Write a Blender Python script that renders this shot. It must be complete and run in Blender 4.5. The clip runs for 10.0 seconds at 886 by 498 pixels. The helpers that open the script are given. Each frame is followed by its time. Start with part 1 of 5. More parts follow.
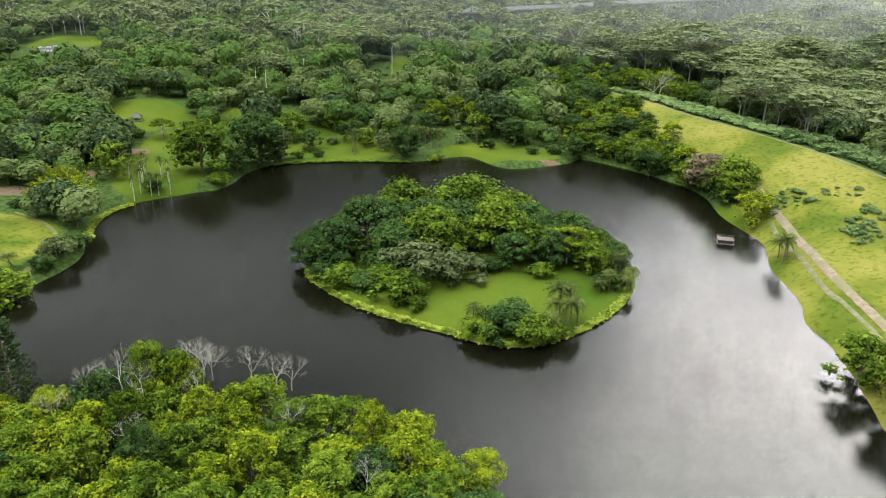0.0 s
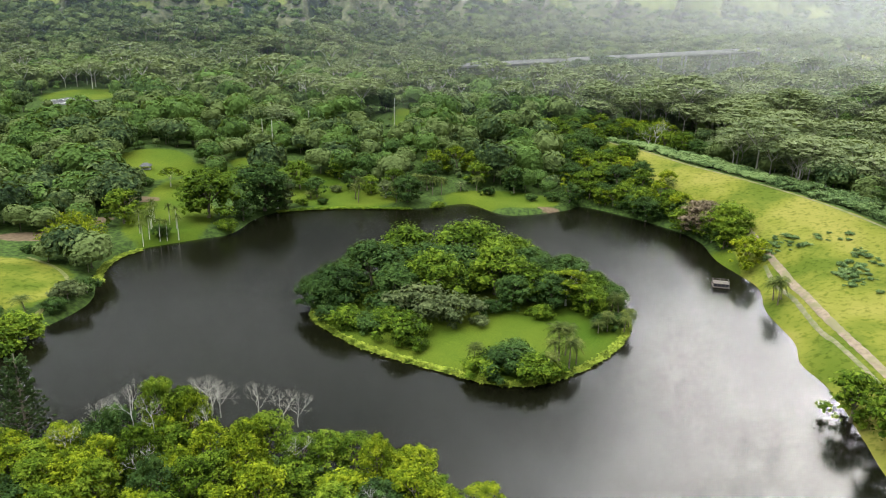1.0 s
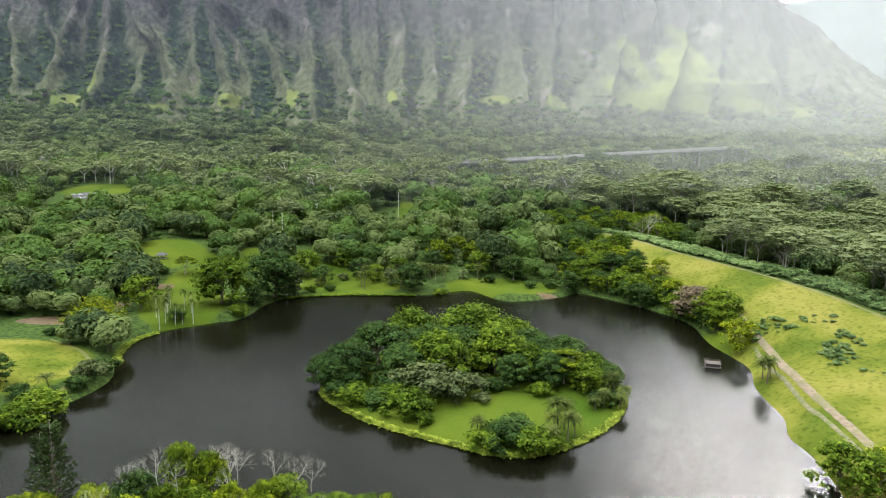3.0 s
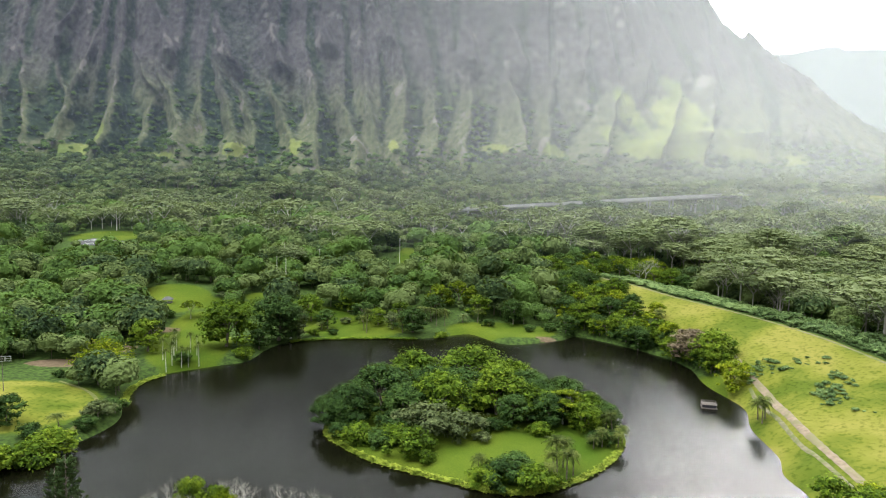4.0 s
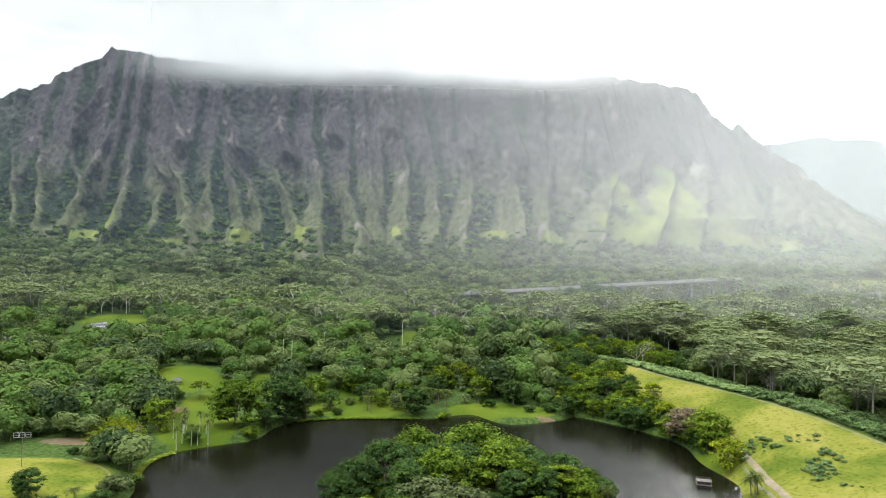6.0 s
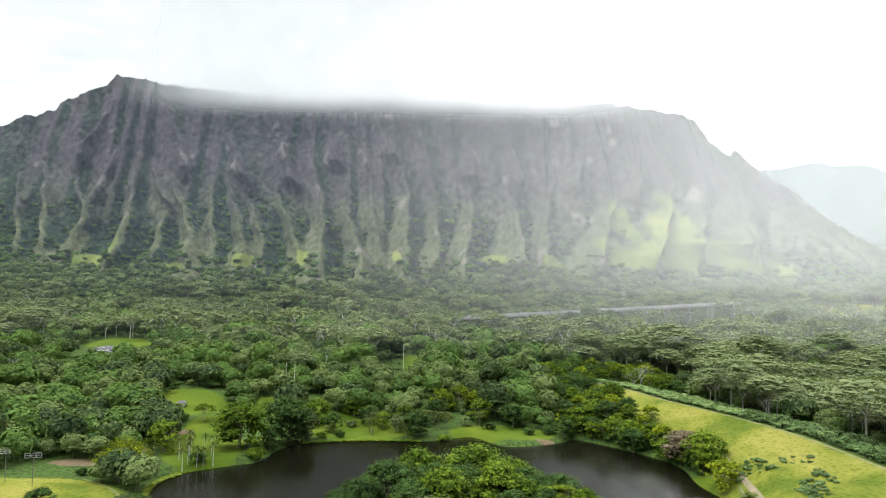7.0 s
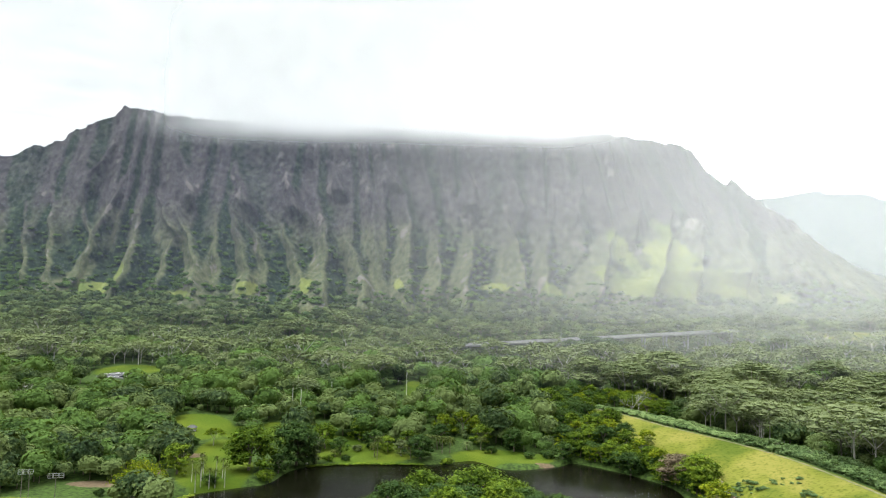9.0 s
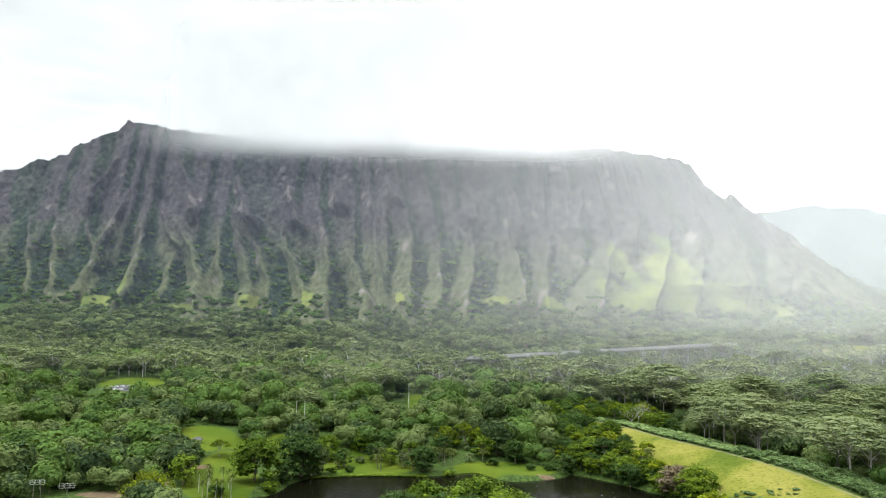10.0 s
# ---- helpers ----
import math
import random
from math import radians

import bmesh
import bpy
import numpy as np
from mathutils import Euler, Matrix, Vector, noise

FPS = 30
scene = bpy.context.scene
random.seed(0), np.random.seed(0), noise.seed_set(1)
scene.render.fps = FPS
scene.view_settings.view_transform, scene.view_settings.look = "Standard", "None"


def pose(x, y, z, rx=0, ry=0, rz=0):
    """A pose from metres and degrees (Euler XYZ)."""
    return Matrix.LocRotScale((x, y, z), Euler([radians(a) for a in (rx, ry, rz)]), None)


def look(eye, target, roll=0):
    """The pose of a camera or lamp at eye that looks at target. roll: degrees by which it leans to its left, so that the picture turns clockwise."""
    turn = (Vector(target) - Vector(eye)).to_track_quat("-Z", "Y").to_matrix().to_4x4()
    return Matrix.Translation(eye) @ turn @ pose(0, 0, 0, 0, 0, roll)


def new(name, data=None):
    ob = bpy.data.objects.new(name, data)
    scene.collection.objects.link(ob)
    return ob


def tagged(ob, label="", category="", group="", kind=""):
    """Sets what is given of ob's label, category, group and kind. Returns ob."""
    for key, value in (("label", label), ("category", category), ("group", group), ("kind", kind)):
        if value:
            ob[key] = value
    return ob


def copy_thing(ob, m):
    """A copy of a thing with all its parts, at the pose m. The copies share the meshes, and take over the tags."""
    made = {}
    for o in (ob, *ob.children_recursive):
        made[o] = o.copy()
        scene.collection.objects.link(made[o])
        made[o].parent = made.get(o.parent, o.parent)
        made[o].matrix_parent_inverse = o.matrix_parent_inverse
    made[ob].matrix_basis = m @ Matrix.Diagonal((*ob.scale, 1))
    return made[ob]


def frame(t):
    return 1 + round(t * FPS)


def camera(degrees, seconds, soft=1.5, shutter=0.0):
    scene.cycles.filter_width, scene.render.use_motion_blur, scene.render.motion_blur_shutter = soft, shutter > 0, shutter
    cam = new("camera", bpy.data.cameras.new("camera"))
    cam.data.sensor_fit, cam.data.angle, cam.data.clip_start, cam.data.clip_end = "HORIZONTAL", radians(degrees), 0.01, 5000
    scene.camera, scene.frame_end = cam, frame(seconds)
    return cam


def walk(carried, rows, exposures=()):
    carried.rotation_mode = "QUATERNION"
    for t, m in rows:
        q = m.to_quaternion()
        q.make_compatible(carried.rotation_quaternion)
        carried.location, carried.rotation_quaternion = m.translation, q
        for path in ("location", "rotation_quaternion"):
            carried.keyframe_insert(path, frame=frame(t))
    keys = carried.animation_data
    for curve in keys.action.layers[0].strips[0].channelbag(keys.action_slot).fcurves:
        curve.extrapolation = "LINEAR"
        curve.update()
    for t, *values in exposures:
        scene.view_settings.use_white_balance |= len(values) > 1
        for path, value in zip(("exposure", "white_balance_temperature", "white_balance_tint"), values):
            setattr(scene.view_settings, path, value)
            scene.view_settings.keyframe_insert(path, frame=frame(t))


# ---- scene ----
cam = camera(63.96, 10.0, soft=1.1)
# seconds, place of the eye, yaw, pitch, roll in degrees
ROWS = [
    (0.0, 0.00, 0.00, 120.00, 0.000, -22.438, 1.780),
    (0.5, -0.18, -3.97, 120.15, 0.079, -20.371, 1.723),
    (1.0, -0.41, -8.29, 120.12, 0.178, -18.408, 1.648),
    (1.5, -0.72, -12.99, 120.01, 0.220, -16.494, 1.604),
    (2.0, -1.11, -17.93, 119.92, 0.291, -14.595, 1.584),
    (2.5, -1.28, -22.95, 120.00, 0.380, -12.690, 1.533),
    (4.0, -1.88, -39.62, 120.04, 0.541, -6.999, 1.444),
    (4.5, -1.93, -44.84, 119.87, 0.616, -5.063, 1.402),
    (5.0, -1.98, -50.69, 120.00, 0.695, -3.240, 1.410),
    (5.5, -2.08, -56.33, 119.90, 0.763, -1.566, 1.404),
    (7.0, -2.72, -73.34, 120.04, 0.847, 1.854, 1.434),
    (7.5, -3.29, -78.92, 120.10, 0.876, 2.409, 1.473),
    (8.0, -3.49, -84.19, 120.24, 0.893, 2.986, 1.433),
    (8.5, -3.88, -89.52, 120.52, 0.923, 3.521, 1.467),
    (9.0, -4.11, -94.51, 120.45, 0.947, 4.080, 1.461),
    (9.5, -4.80, -99.53, 120.73, 0.960, 4.598, 1.441),
    (10.0, -5.57, -104.54, 120.75, 0.994, 5.121, 1.481),
]


def eye_pose(x, y, z, yaw, pitch, roll):
    return pose(x, y, z, 0, 0, yaw) @ pose(0, 0, 0, 90 + pitch) @ pose(0, 0, 0, 0, 0, roll)


walk(cam, [(t, eye_pose(*row)) for t, *row in ROWS])

# ---- light ----
SUN_AZ, SUN_EL = 36.0, 33.0  # degrees to the right of +y, and above the horizon
sun_way = Vector((math.sin(radians(SUN_AZ)) * math.cos(radians(SUN_EL)),
                  math.cos(radians(SUN_AZ)) * math.cos(radians(SUN_EL)), math.sin(radians(SUN_EL))))
sun = new("sun", bpy.data.lights.new("sun", "SUN"))
sun.data.energy, sun.data.angle, sun.data.color = 1.2, radians(36), (1.0, 0.95, 0.87)
sun.matrix_world = look((0, 0, 900), Vector((0, 0, 900)) - sun_way)
scene.view_settings.exposure = 0.2


def world_sky():
    """Thin bright overcast over a hazy sky, brightest round the veiled sun."""
    w = bpy.data.worlds.new("sky")
    scene.world = w
    w.use_nodes = True
    n, l = w.node_tree.nodes, w.node_tree.links
    n.clear()
    out, bg = n.new("ShaderNodeOutputWorld"), n.new("ShaderNodeBackground")
    sky = n.new("ShaderNodeTexSky")
    sky.sky_type, sky.sun_disc = "NISHITA", False
    sky.sun_elevation, sky.sun_rotation = radians(SUN_EL), radians(SUN_AZ)
    sky.dust_density, sky.air_density = 4.0, 1.0
    scaled = n.new("ShaderNodeVectorMath")
    scaled.operation, scaled.inputs["Scale"].default_value = "SCALE", 0.03
    l.new(sky.outputs["Color"], scaled.inputs[0])
    tc, dot = n.new("ShaderNodeTexCoord"), n.new("ShaderNodeVectorMath")
    dot.operation, dot.inputs[1].default_value = "DOT_PRODUCT", sun_way
    l.new(tc.outputs["Generated"], dot.inputs[0])
    over = n.new("ShaderNodeVectorMath")
    over.operation, over.inputs[1].default_value = "DOT_PRODUCT", Vector((-0.28, -0.12, 0.95)).normalized()
    l.new(tc.outputs["Generated"], over.inputs[0])

    def lobe(a, b, power, gain, about=dot):
        """Light of the cloud round the sun or overhead, from cosine a up to b."""
        r = n.new("ShaderNodeMapRange")
        r.inputs["From Min"].default_value, r.inputs["From Max"].default_value = a, b
        l.new(about.outputs["Value"], r.inputs["Value"])
        p, g = n.new("ShaderNodeMath"), n.new("ShaderNodeMath")
        p.operation, p.inputs[1].default_value = "POWER", power
        g.operation, g.inputs[1].default_value = "MULTIPLY", gain
        l.new(r.outputs["Result"], p.inputs[0])
        l.new(p.outputs[0], g.inputs[0])
        return g.outputs[0]

    glow = n.new("ShaderNodeMath")
    l.new(lobe(0.84, 1.0, 1.0, 8.0), glow.inputs[0])
    l.new(lobe(0.68, 1.0, 1.0, 8.5, over), glow.inputs[1])
    puff = n.new("ShaderNodeTexNoise")
    puff.inputs["Scale"].default_value, puff.inputs["Detail"].default_value = 2.2, 5.0
    l.new(tc.outputs["Generated"], puff.inputs["Vector"])
    depth = n.new("ShaderNodeMapRange")
    depth.inputs["From Min"].default_value, depth.inputs["From Max"].default_value = 0.3, 0.7
    depth.inputs["To Min"].default_value, depth.inputs["To Max"].default_value = 0.24, 0.36
    l.new(puff.outputs["Fac"], depth.inputs["Value"])
    # brighter towards the horizon all round, where the cloud is thin
    up, low = n.new("ShaderNodeSeparateXYZ"), n.new("ShaderNodeMapRange")
    low.interpolation_type = "SMOOTHSTEP"
    low.inputs["From Min"].default_value, low.inputs["From Max"].default_value = 0.5, 0.3
    low.inputs["To Min"].default_value, low.inputs["To Max"].default_value = 0.0, 0.14
    l.new(tc.outputs["Generated"], up.inputs[0])
    l.new(up.outputs["Z"], low.inputs["Value"])
    thin = n.new("ShaderNodeMath")
    l.new(low.outputs["Result"], thin.inputs[0])
    l.new(depth.outputs["Result"], thin.inputs[1])
    lift = n.new("ShaderNodeMath")
    lift.operation, lift.inputs[1].default_value = "MULTIPLY_ADD", 1.0
    l.new(glow.outputs[0], lift.inputs[0])
    l.new(thin.outputs[0], lift.inputs[2])
    cloud = n.new("ShaderNodeVectorMath")
    cloud.operation, cloud.inputs[0].default_value = "SCALE", (0.97, 1.0, 1.0)
    l.new(lift.outputs[0], cloud.inputs["Scale"])
    add = n.new("ShaderNodeVectorMath")
    l.new(cloud.outputs[0], add.inputs[0])
    l.new(scaled.outputs[0], add.inputs[1])
    l.new(add.outputs[0], bg.inputs["Color"])
    l.new(bg.outputs[0], out.inputs["Surface"])


world_sky()


# ---- materials ----
def node_material(name):
    m = bpy.data.materials.new(name)
    m.use_nodes = True
    n, l = m.node_tree.nodes, m.node_tree.links
    return m, n, l, n["Principled BSDF"]


def ramp(n, stops):
    r = n.new("ShaderNodeValToRGB")
    while len(r.color_ramp.elements) < len(stops):
        r.color_ramp.elements.new(0.5)
    for e, (at, col) in zip(r.color_ramp.elements, stops):
        e.position, e.color = at, (*col, 1)
    return r


def world_noise(n, l, scale, detail=3.0):
    g, t = n.new("ShaderNodeNewGeometry"), n.new("ShaderNodeTexNoise")
    t.inputs["Scale"].default_value, t.inputs["Detail"].default_value = scale, detail
    l.new(g.outputs["Position"], t.inputs["Vector"])
    return t


def mixed(n, l, fac, a, b, blend="MIX"):
    m = n.new("ShaderNodeMix")
    m.data_type, m.blend_type = "RGBA", blend
    for value, socket in ((fac, m.inputs[0]), (a, m.inputs[6]), (b, m.inputs[7])):
        if isinstance(value, (int, float)):
            socket.default_value = value
        elif isinstance(value, tuple):
            socket.default_value = (*value, 1)
        else:
            l.new(value, socket)
    return m.outputs[2]


def leaf_material(name, dark, mid, light, clear=0.13, patch=0.06, rough=0.75):
    """Leaves that differ one by one, tree by tree and over the wood, and let some light through. Their tones are spread
    to imitate shade in the crowns.
    """
    m, n, l, p = node_material(name)
    g, o = n.new("ShaderNodeNewGeometry"), n.new("ShaderNodeObjectInfo")
    total = n.new("ShaderNodeMath")
    total.operation, total.inputs[1].default_value = "MULTIPLY_ADD", 0.2
    l.new(g.outputs["Random Per Island"], total.inputs[0])
    wide = world_noise(n, l, patch, 2.0)
    part_of = n.new("ShaderNodeMapRange")
    part_of.inputs["From Min"].default_value, part_of.inputs["From Max"].default_value = 0.3, 0.7
    part_of.inputs["To Max"].default_value = 0.16
    l.new(wide.outputs["Fac"], part_of.inputs["Value"])
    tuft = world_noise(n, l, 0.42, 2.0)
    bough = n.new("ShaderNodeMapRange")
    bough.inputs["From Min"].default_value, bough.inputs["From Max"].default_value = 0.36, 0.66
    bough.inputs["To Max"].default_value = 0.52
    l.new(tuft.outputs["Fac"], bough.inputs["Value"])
    both = n.new("ShaderNodeMath")
    l.new(part_of.outputs["Result"], both.inputs[0])
    l.new(bough.outputs["Result"], both.inputs[1])
    l.new(both.outputs[0], total.inputs[2])
    each = n.new("ShaderNodeMath")
    each.operation, each.inputs[1].default_value = "MULTIPLY_ADD", 0.26
    l.new(o.outputs["Random"], each.inputs[0])
    l.new(total.outputs[0], each.inputs[2])
    tone = n.new("ShaderNodeAttribute")
    tone.attribute_name = "tone"
    every = n.new("ShaderNodeMath")
    every.operation, every.inputs[1].default_value = "MULTIPLY_ADD", 0.75
    l.new(tone.outputs["Fac"], every.inputs[0])
    l.new(each.outputs[0], every.inputs[2])
    # dark end cut, light end raised: shaded gaps put into the leaf colour
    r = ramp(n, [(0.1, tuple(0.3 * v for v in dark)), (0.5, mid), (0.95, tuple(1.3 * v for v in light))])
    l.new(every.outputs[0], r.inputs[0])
    l.new(r.outputs[0], p.inputs["Base Color"])
    p.inputs["Roughness"].default_value = rough
    p.inputs["Specular IOR Level"].default_value = 0.06
    t, mix, out = n.new("ShaderNodeBsdfTranslucent"), n.new("ShaderNodeMixShader"), n["Material Output"]
    warm = mixed(n, l, 0.5, r.outputs[0], (0.25, 0.32, 0.02))
    l.new(warm, t.inputs["Color"])
    mix.inputs[0].default_value = clear
    l.new(p.outputs[0], mix.inputs[1])
    l.new(t.outputs[0], mix.inputs[2])
    l.new(mix.outputs[0], out.inputs["Surface"])
    return m


def rough_material(name, a, b, scale, c=None, scale2=None, rough=0.9, bump=0.3, bump_size=None, metal=0.0):
    """Two or three tones mixed by noise at two sizes, with relief."""
    m, n, l, p = node_material(name)
    t = world_noise(n, l, scale, 6.0)
    r = ramp(n, [(0.35, a), (0.65, b)])
    l.new(t.outputs["Fac"], r.inputs[0])
    colour = r.outputs[0]
    if c:
        t2 = world_noise(n, l, scale2, 5.0)
        r2 = ramp(n, [(0.45, (0, 0, 0)), (0.62, (1, 1, 1))])
        l.new(t2.outputs["Fac"], r2.inputs[0])
        colour = mixed(n, l, r2.outputs[0], colour, c)
    l.new(colour, p.inputs["Base Color"])
    p.inputs["Roughness"].default_value, p.inputs["Metallic"].default_value = rough, metal
    p.inputs["Specular IOR Level"].default_value = 0.3
    if bump:
        bp = n.new("ShaderNodeBump")
        bp.inputs["Strength"].default_value = bump
        bp.inputs["Distance"].default_value = bump_size or 0.3 / scale
        l.new(t.outputs["Fac"], bp.inputs["Height"])
        l.new(bp.outputs[0], p.inputs["Normal"])
    return m


def water_material():
    m, n, l, p = node_material("lake_water")
    murk = world_noise(n, l, 0.012, 3.0)
    r = ramp(n, [(0.3, (0.0025, 0.0028, 0.0012)), (0.7, (0.0045, 0.0045, 0.002))])
    l.new(murk.outputs["Fac"], r.inputs[0])
    l.new(r.outputs[0], p.inputs["Base Color"])
    p.inputs["IOR"].default_value = 1.33
    gusts = world_noise(n, l, 0.02, 3.0)
    ro = n.new("ShaderNodeMapRange")
    ro.inputs["From Min"].default_value, ro.inputs["From Max"].default_value = 0.35, 0.7
    ro.inputs["To Min"].default_value, ro.inputs["To Max"].default_value = 0.15, 0.22
    l.new(gusts.outputs["Fac"], ro.inputs["Value"])
    l.new(ro.outputs["Result"], p.inputs["Roughness"])
    small, big = world_noise(n, l, 1.3, 3.0), world_noise(n, l, 0.25, 2.0)
    both = n.new("ShaderNodeMath")
    both.operation, both.inputs[1].default_value = "MULTIPLY_ADD", 2.2
    l.new(big.outputs["Fac"], both.inputs[0])
    l.new(small.outputs["Fac"], both.inputs[2])
    bp = n.new("ShaderNodeBump")
    bp.inputs["Strength"].default_value, bp.inputs["Distance"].default_value = 0.14, 0.12
    l.new(both.outputs[0], bp.inputs["Height"])
    l.new(bp.outputs[0], p.inputs["Normal"])
    return m


def ground_material():
    """Lawn, rough meadow, bare soil and forest floor, by the cover that grows at each place."""
    m, n, l, p = node_material("ground_cover")
    att = n.new("ShaderNodeAttribute")
    att.attribute_name = "cover"
    sep = n.new("ShaderNodeSeparateColor")
    l.new(att.outputs["Color"], sep.inputs[0])
    edge = world_noise(n, l, 0.35, 4.0)

    def mask(channel, spread=0.5):
        a = n.new("ShaderNodeMath")
        a.operation, a.inputs[1].default_value = "MULTIPLY_ADD", spread
        l.new(edge.outputs["Fac"], a.inputs[0])
        l.new(sep.outputs[channel], a.inputs[2])
        r = n.new("ShaderNodeMapRange")
        r.interpolation_type = "SMOOTHSTEP"
        r.inputs["From Min"].default_value, r.inputs["From Max"].default_value = 0.62, 0.88
        l.new(a.outputs[0], r.inputs["Value"])
        return r.outputs["Result"]

    fine, tuft, wide = world_noise(n, l, 2.2, 6.0), world_noise(n, l, 0.45, 5.0), world_noise(n, l, 0.03, 4.0)
    floor = ramp(n, [(0.35, (0.020, 0.034, 0.010)), (0.65, (0.050, 0.085, 0.018))])
    l.new(tuft.outputs["Fac"], floor.inputs[0])
    lawn = ramp(n, [(0.3, (0.040, 0.074, 0.007)), (0.7, (0.084, 0.110, 0.012))])
    l.new(wide.outputs["Fac"], lawn.inputs[0])
    mown = ramp(n, [(0.40, (0.72, 0.78, 0.7)), (0.62, (1.12, 1.08, 1.0))])
    l.new(fine.outputs["Fac"], mown.inputs[0])
    lawn2 = mixed(n, l, 1.0, lawn.outputs[0], mown.outputs[0], "MULTIPLY")
    mead = ramp(n, [(0.36, (0.062, 0.086, 0.010)), (0.5, (0.118, 0.128, 0.019)), (0.64, (0.165, 0.155, 0.034))])
    l.new(wide.outputs["Fac"], mead.inputs[0])
    speck = ramp(n, [(0.50, (1, 1, 1)), (0.68, (0.56, 0.66, 0.46))])
    l.new(tuft.outputs["Fac"], speck.inputs[0])
    mead2 = mixed(n, l, 1.0, mead.outputs[0], speck.outputs[0], "MULTIPLY")
    soil = ramp(n, [(0.3, (0.080, 0.058, 0.036)), (0.7, (0.14, 0.105, 0.068))])
    l.new(tuft.outputs["Fac"], soil.inputs[0])
    c = mixed(n, l, mask("Red"), floor.outputs[0], lawn2)
    c = mixed(n, l, mask("Green"), c, mead2)
    c = mixed(n, l, mask("Blue", 0.5), c, soil.outputs[0])
    l.new(c, p.inputs["Base Color"])
    p.inputs["Roughness"].default_value, p.inputs["Specular IOR Level"].default_value = 0.95, 0.05
    bp = n.new("ShaderNodeBump")
    bp.inputs["Strength"].default_value, bp.inputs["Distance"].default_value = 0.4, 0.3
    l.new(tuft.outputs["Fac"], bp.inputs["Height"])
    l.new(bp.outputs[0], p.inputs["Normal"])
    return m


def cliff_material():
    """Dark green in the gullies, drier olive and brown growth on the ribs, purplish rock above, grass slips below. The
    growth tones also carry painted light on the broad flanks and shade in the gullies.
    """
    m, n, l, p = node_material("cliff_green")
    g = n.new("ShaderNodeNewGeometry")
    pos = n.new("ShaderNodeSeparateXYZ")
    l.new(g.outputs["Position"], pos.inputs[0])
    blot, bush, grain = world_noise(n, l, 0.011, 5.0), world_noise(n, l, 0.075, 5.0), world_noise(n, l, 0.22, 4.0)

    def attribute(name):
        t = n.new("ShaderNodeAttribute")
        t.attribute_name = name
        return t.outputs["Fac"]

    def sum_of(a, k, b):
        t = n.new("ShaderNodeMath")
        t.operation, t.inputs[1].default_value = "MULTIPLY_ADD", k
        l.new(a, t.inputs[0])
        l.new(b, t.inputs[2])
        return t.outputs[0]

    def between(value, lo, hi, a=0.0, b=1.0):
        r = n.new("ShaderNodeMapRange")
        r.interpolation_type = "SMOOTHSTEP"
        r.inputs["From Min"].default_value, r.inputs["From Max"].default_value = lo, hi
        r.inputs["To Min"].default_value, r.inputs["To Max"].default_value = a, b
        l.new(value, r.inputs["Value"])
        return r.outputs["Result"]

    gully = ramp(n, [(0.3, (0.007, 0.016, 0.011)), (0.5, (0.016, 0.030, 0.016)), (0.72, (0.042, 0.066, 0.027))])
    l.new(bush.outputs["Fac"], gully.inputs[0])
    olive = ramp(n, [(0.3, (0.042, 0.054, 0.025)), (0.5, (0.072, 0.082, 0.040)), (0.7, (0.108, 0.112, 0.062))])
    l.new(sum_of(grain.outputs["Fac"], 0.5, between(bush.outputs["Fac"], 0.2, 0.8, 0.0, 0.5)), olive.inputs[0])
    brown = ramp(n, [(0.3, (0.033, 0.031, 0.033)), (0.6, (0.062, 0.056, 0.057)), (0.8, (0.090, 0.080, 0.078))])
    l.new(sum_of(grain.outputs["Fac"], 0.5, between(bush.outputs["Fac"], 0.2, 0.8, 0.0, 0.5)), brown.inputs[0])
    up = sum_of(blot.outputs["Fac"], 190.0, pos.outputs["Z"])
    dry_lit = mixed(n, l, between(up, 290.0, 460.0), olive.outputs[0], brown.outputs[0])
    # lit flanks and shaded gullies are put into the colour, following the rib relief
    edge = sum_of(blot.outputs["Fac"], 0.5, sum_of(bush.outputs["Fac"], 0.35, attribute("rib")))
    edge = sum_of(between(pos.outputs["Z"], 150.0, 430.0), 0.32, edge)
    col = mixed(n, l, between(edge, 0.58, 1.12), gully.outputs[0], dry_lit)
    # pale bare rock in few places near the ribs
    bare = world_noise(n, l, 0.021, 6.0)
    col = mixed(n, l, between(sum_of(bare.outputs["Fac"], 1.0, between(edge, 0.8, 1.3, 0.0, 0.1)), 0.70, 0.78, 0.0, 0.7), col, (0.17, 0.15, 0.135))
    grass = ramp(n, [(0.35, (0.085, 0.115, 0.028)), (0.65, (0.165, 0.185, 0.050))])
    l.new(blot.outputs["Fac"], grass.inputs[0])
    col = mixed(n, l, between(sum_of(bush.outputs["Fac"], 1.3, attribute("slip")), 0.82, 1.25), col, grass.outputs[0])
    l.new(col, p.inputs["Base Color"])
    p.inputs["Roughness"].default_value, p.inputs["Specular IOR Level"].default_value = 0.95, 0.1
    bp = n.new("ShaderNodeBump")
    bp.inputs["Strength"].default_value, bp.inputs["Distance"].default_value = 0.3, 4.0
    l.new(sum_of(grain.outputs["Fac"], 0.45, bush.outputs["Fac"]), bp.inputs["Height"])
    l.new(bp.outputs[0], p.inputs["Normal"])
    return m


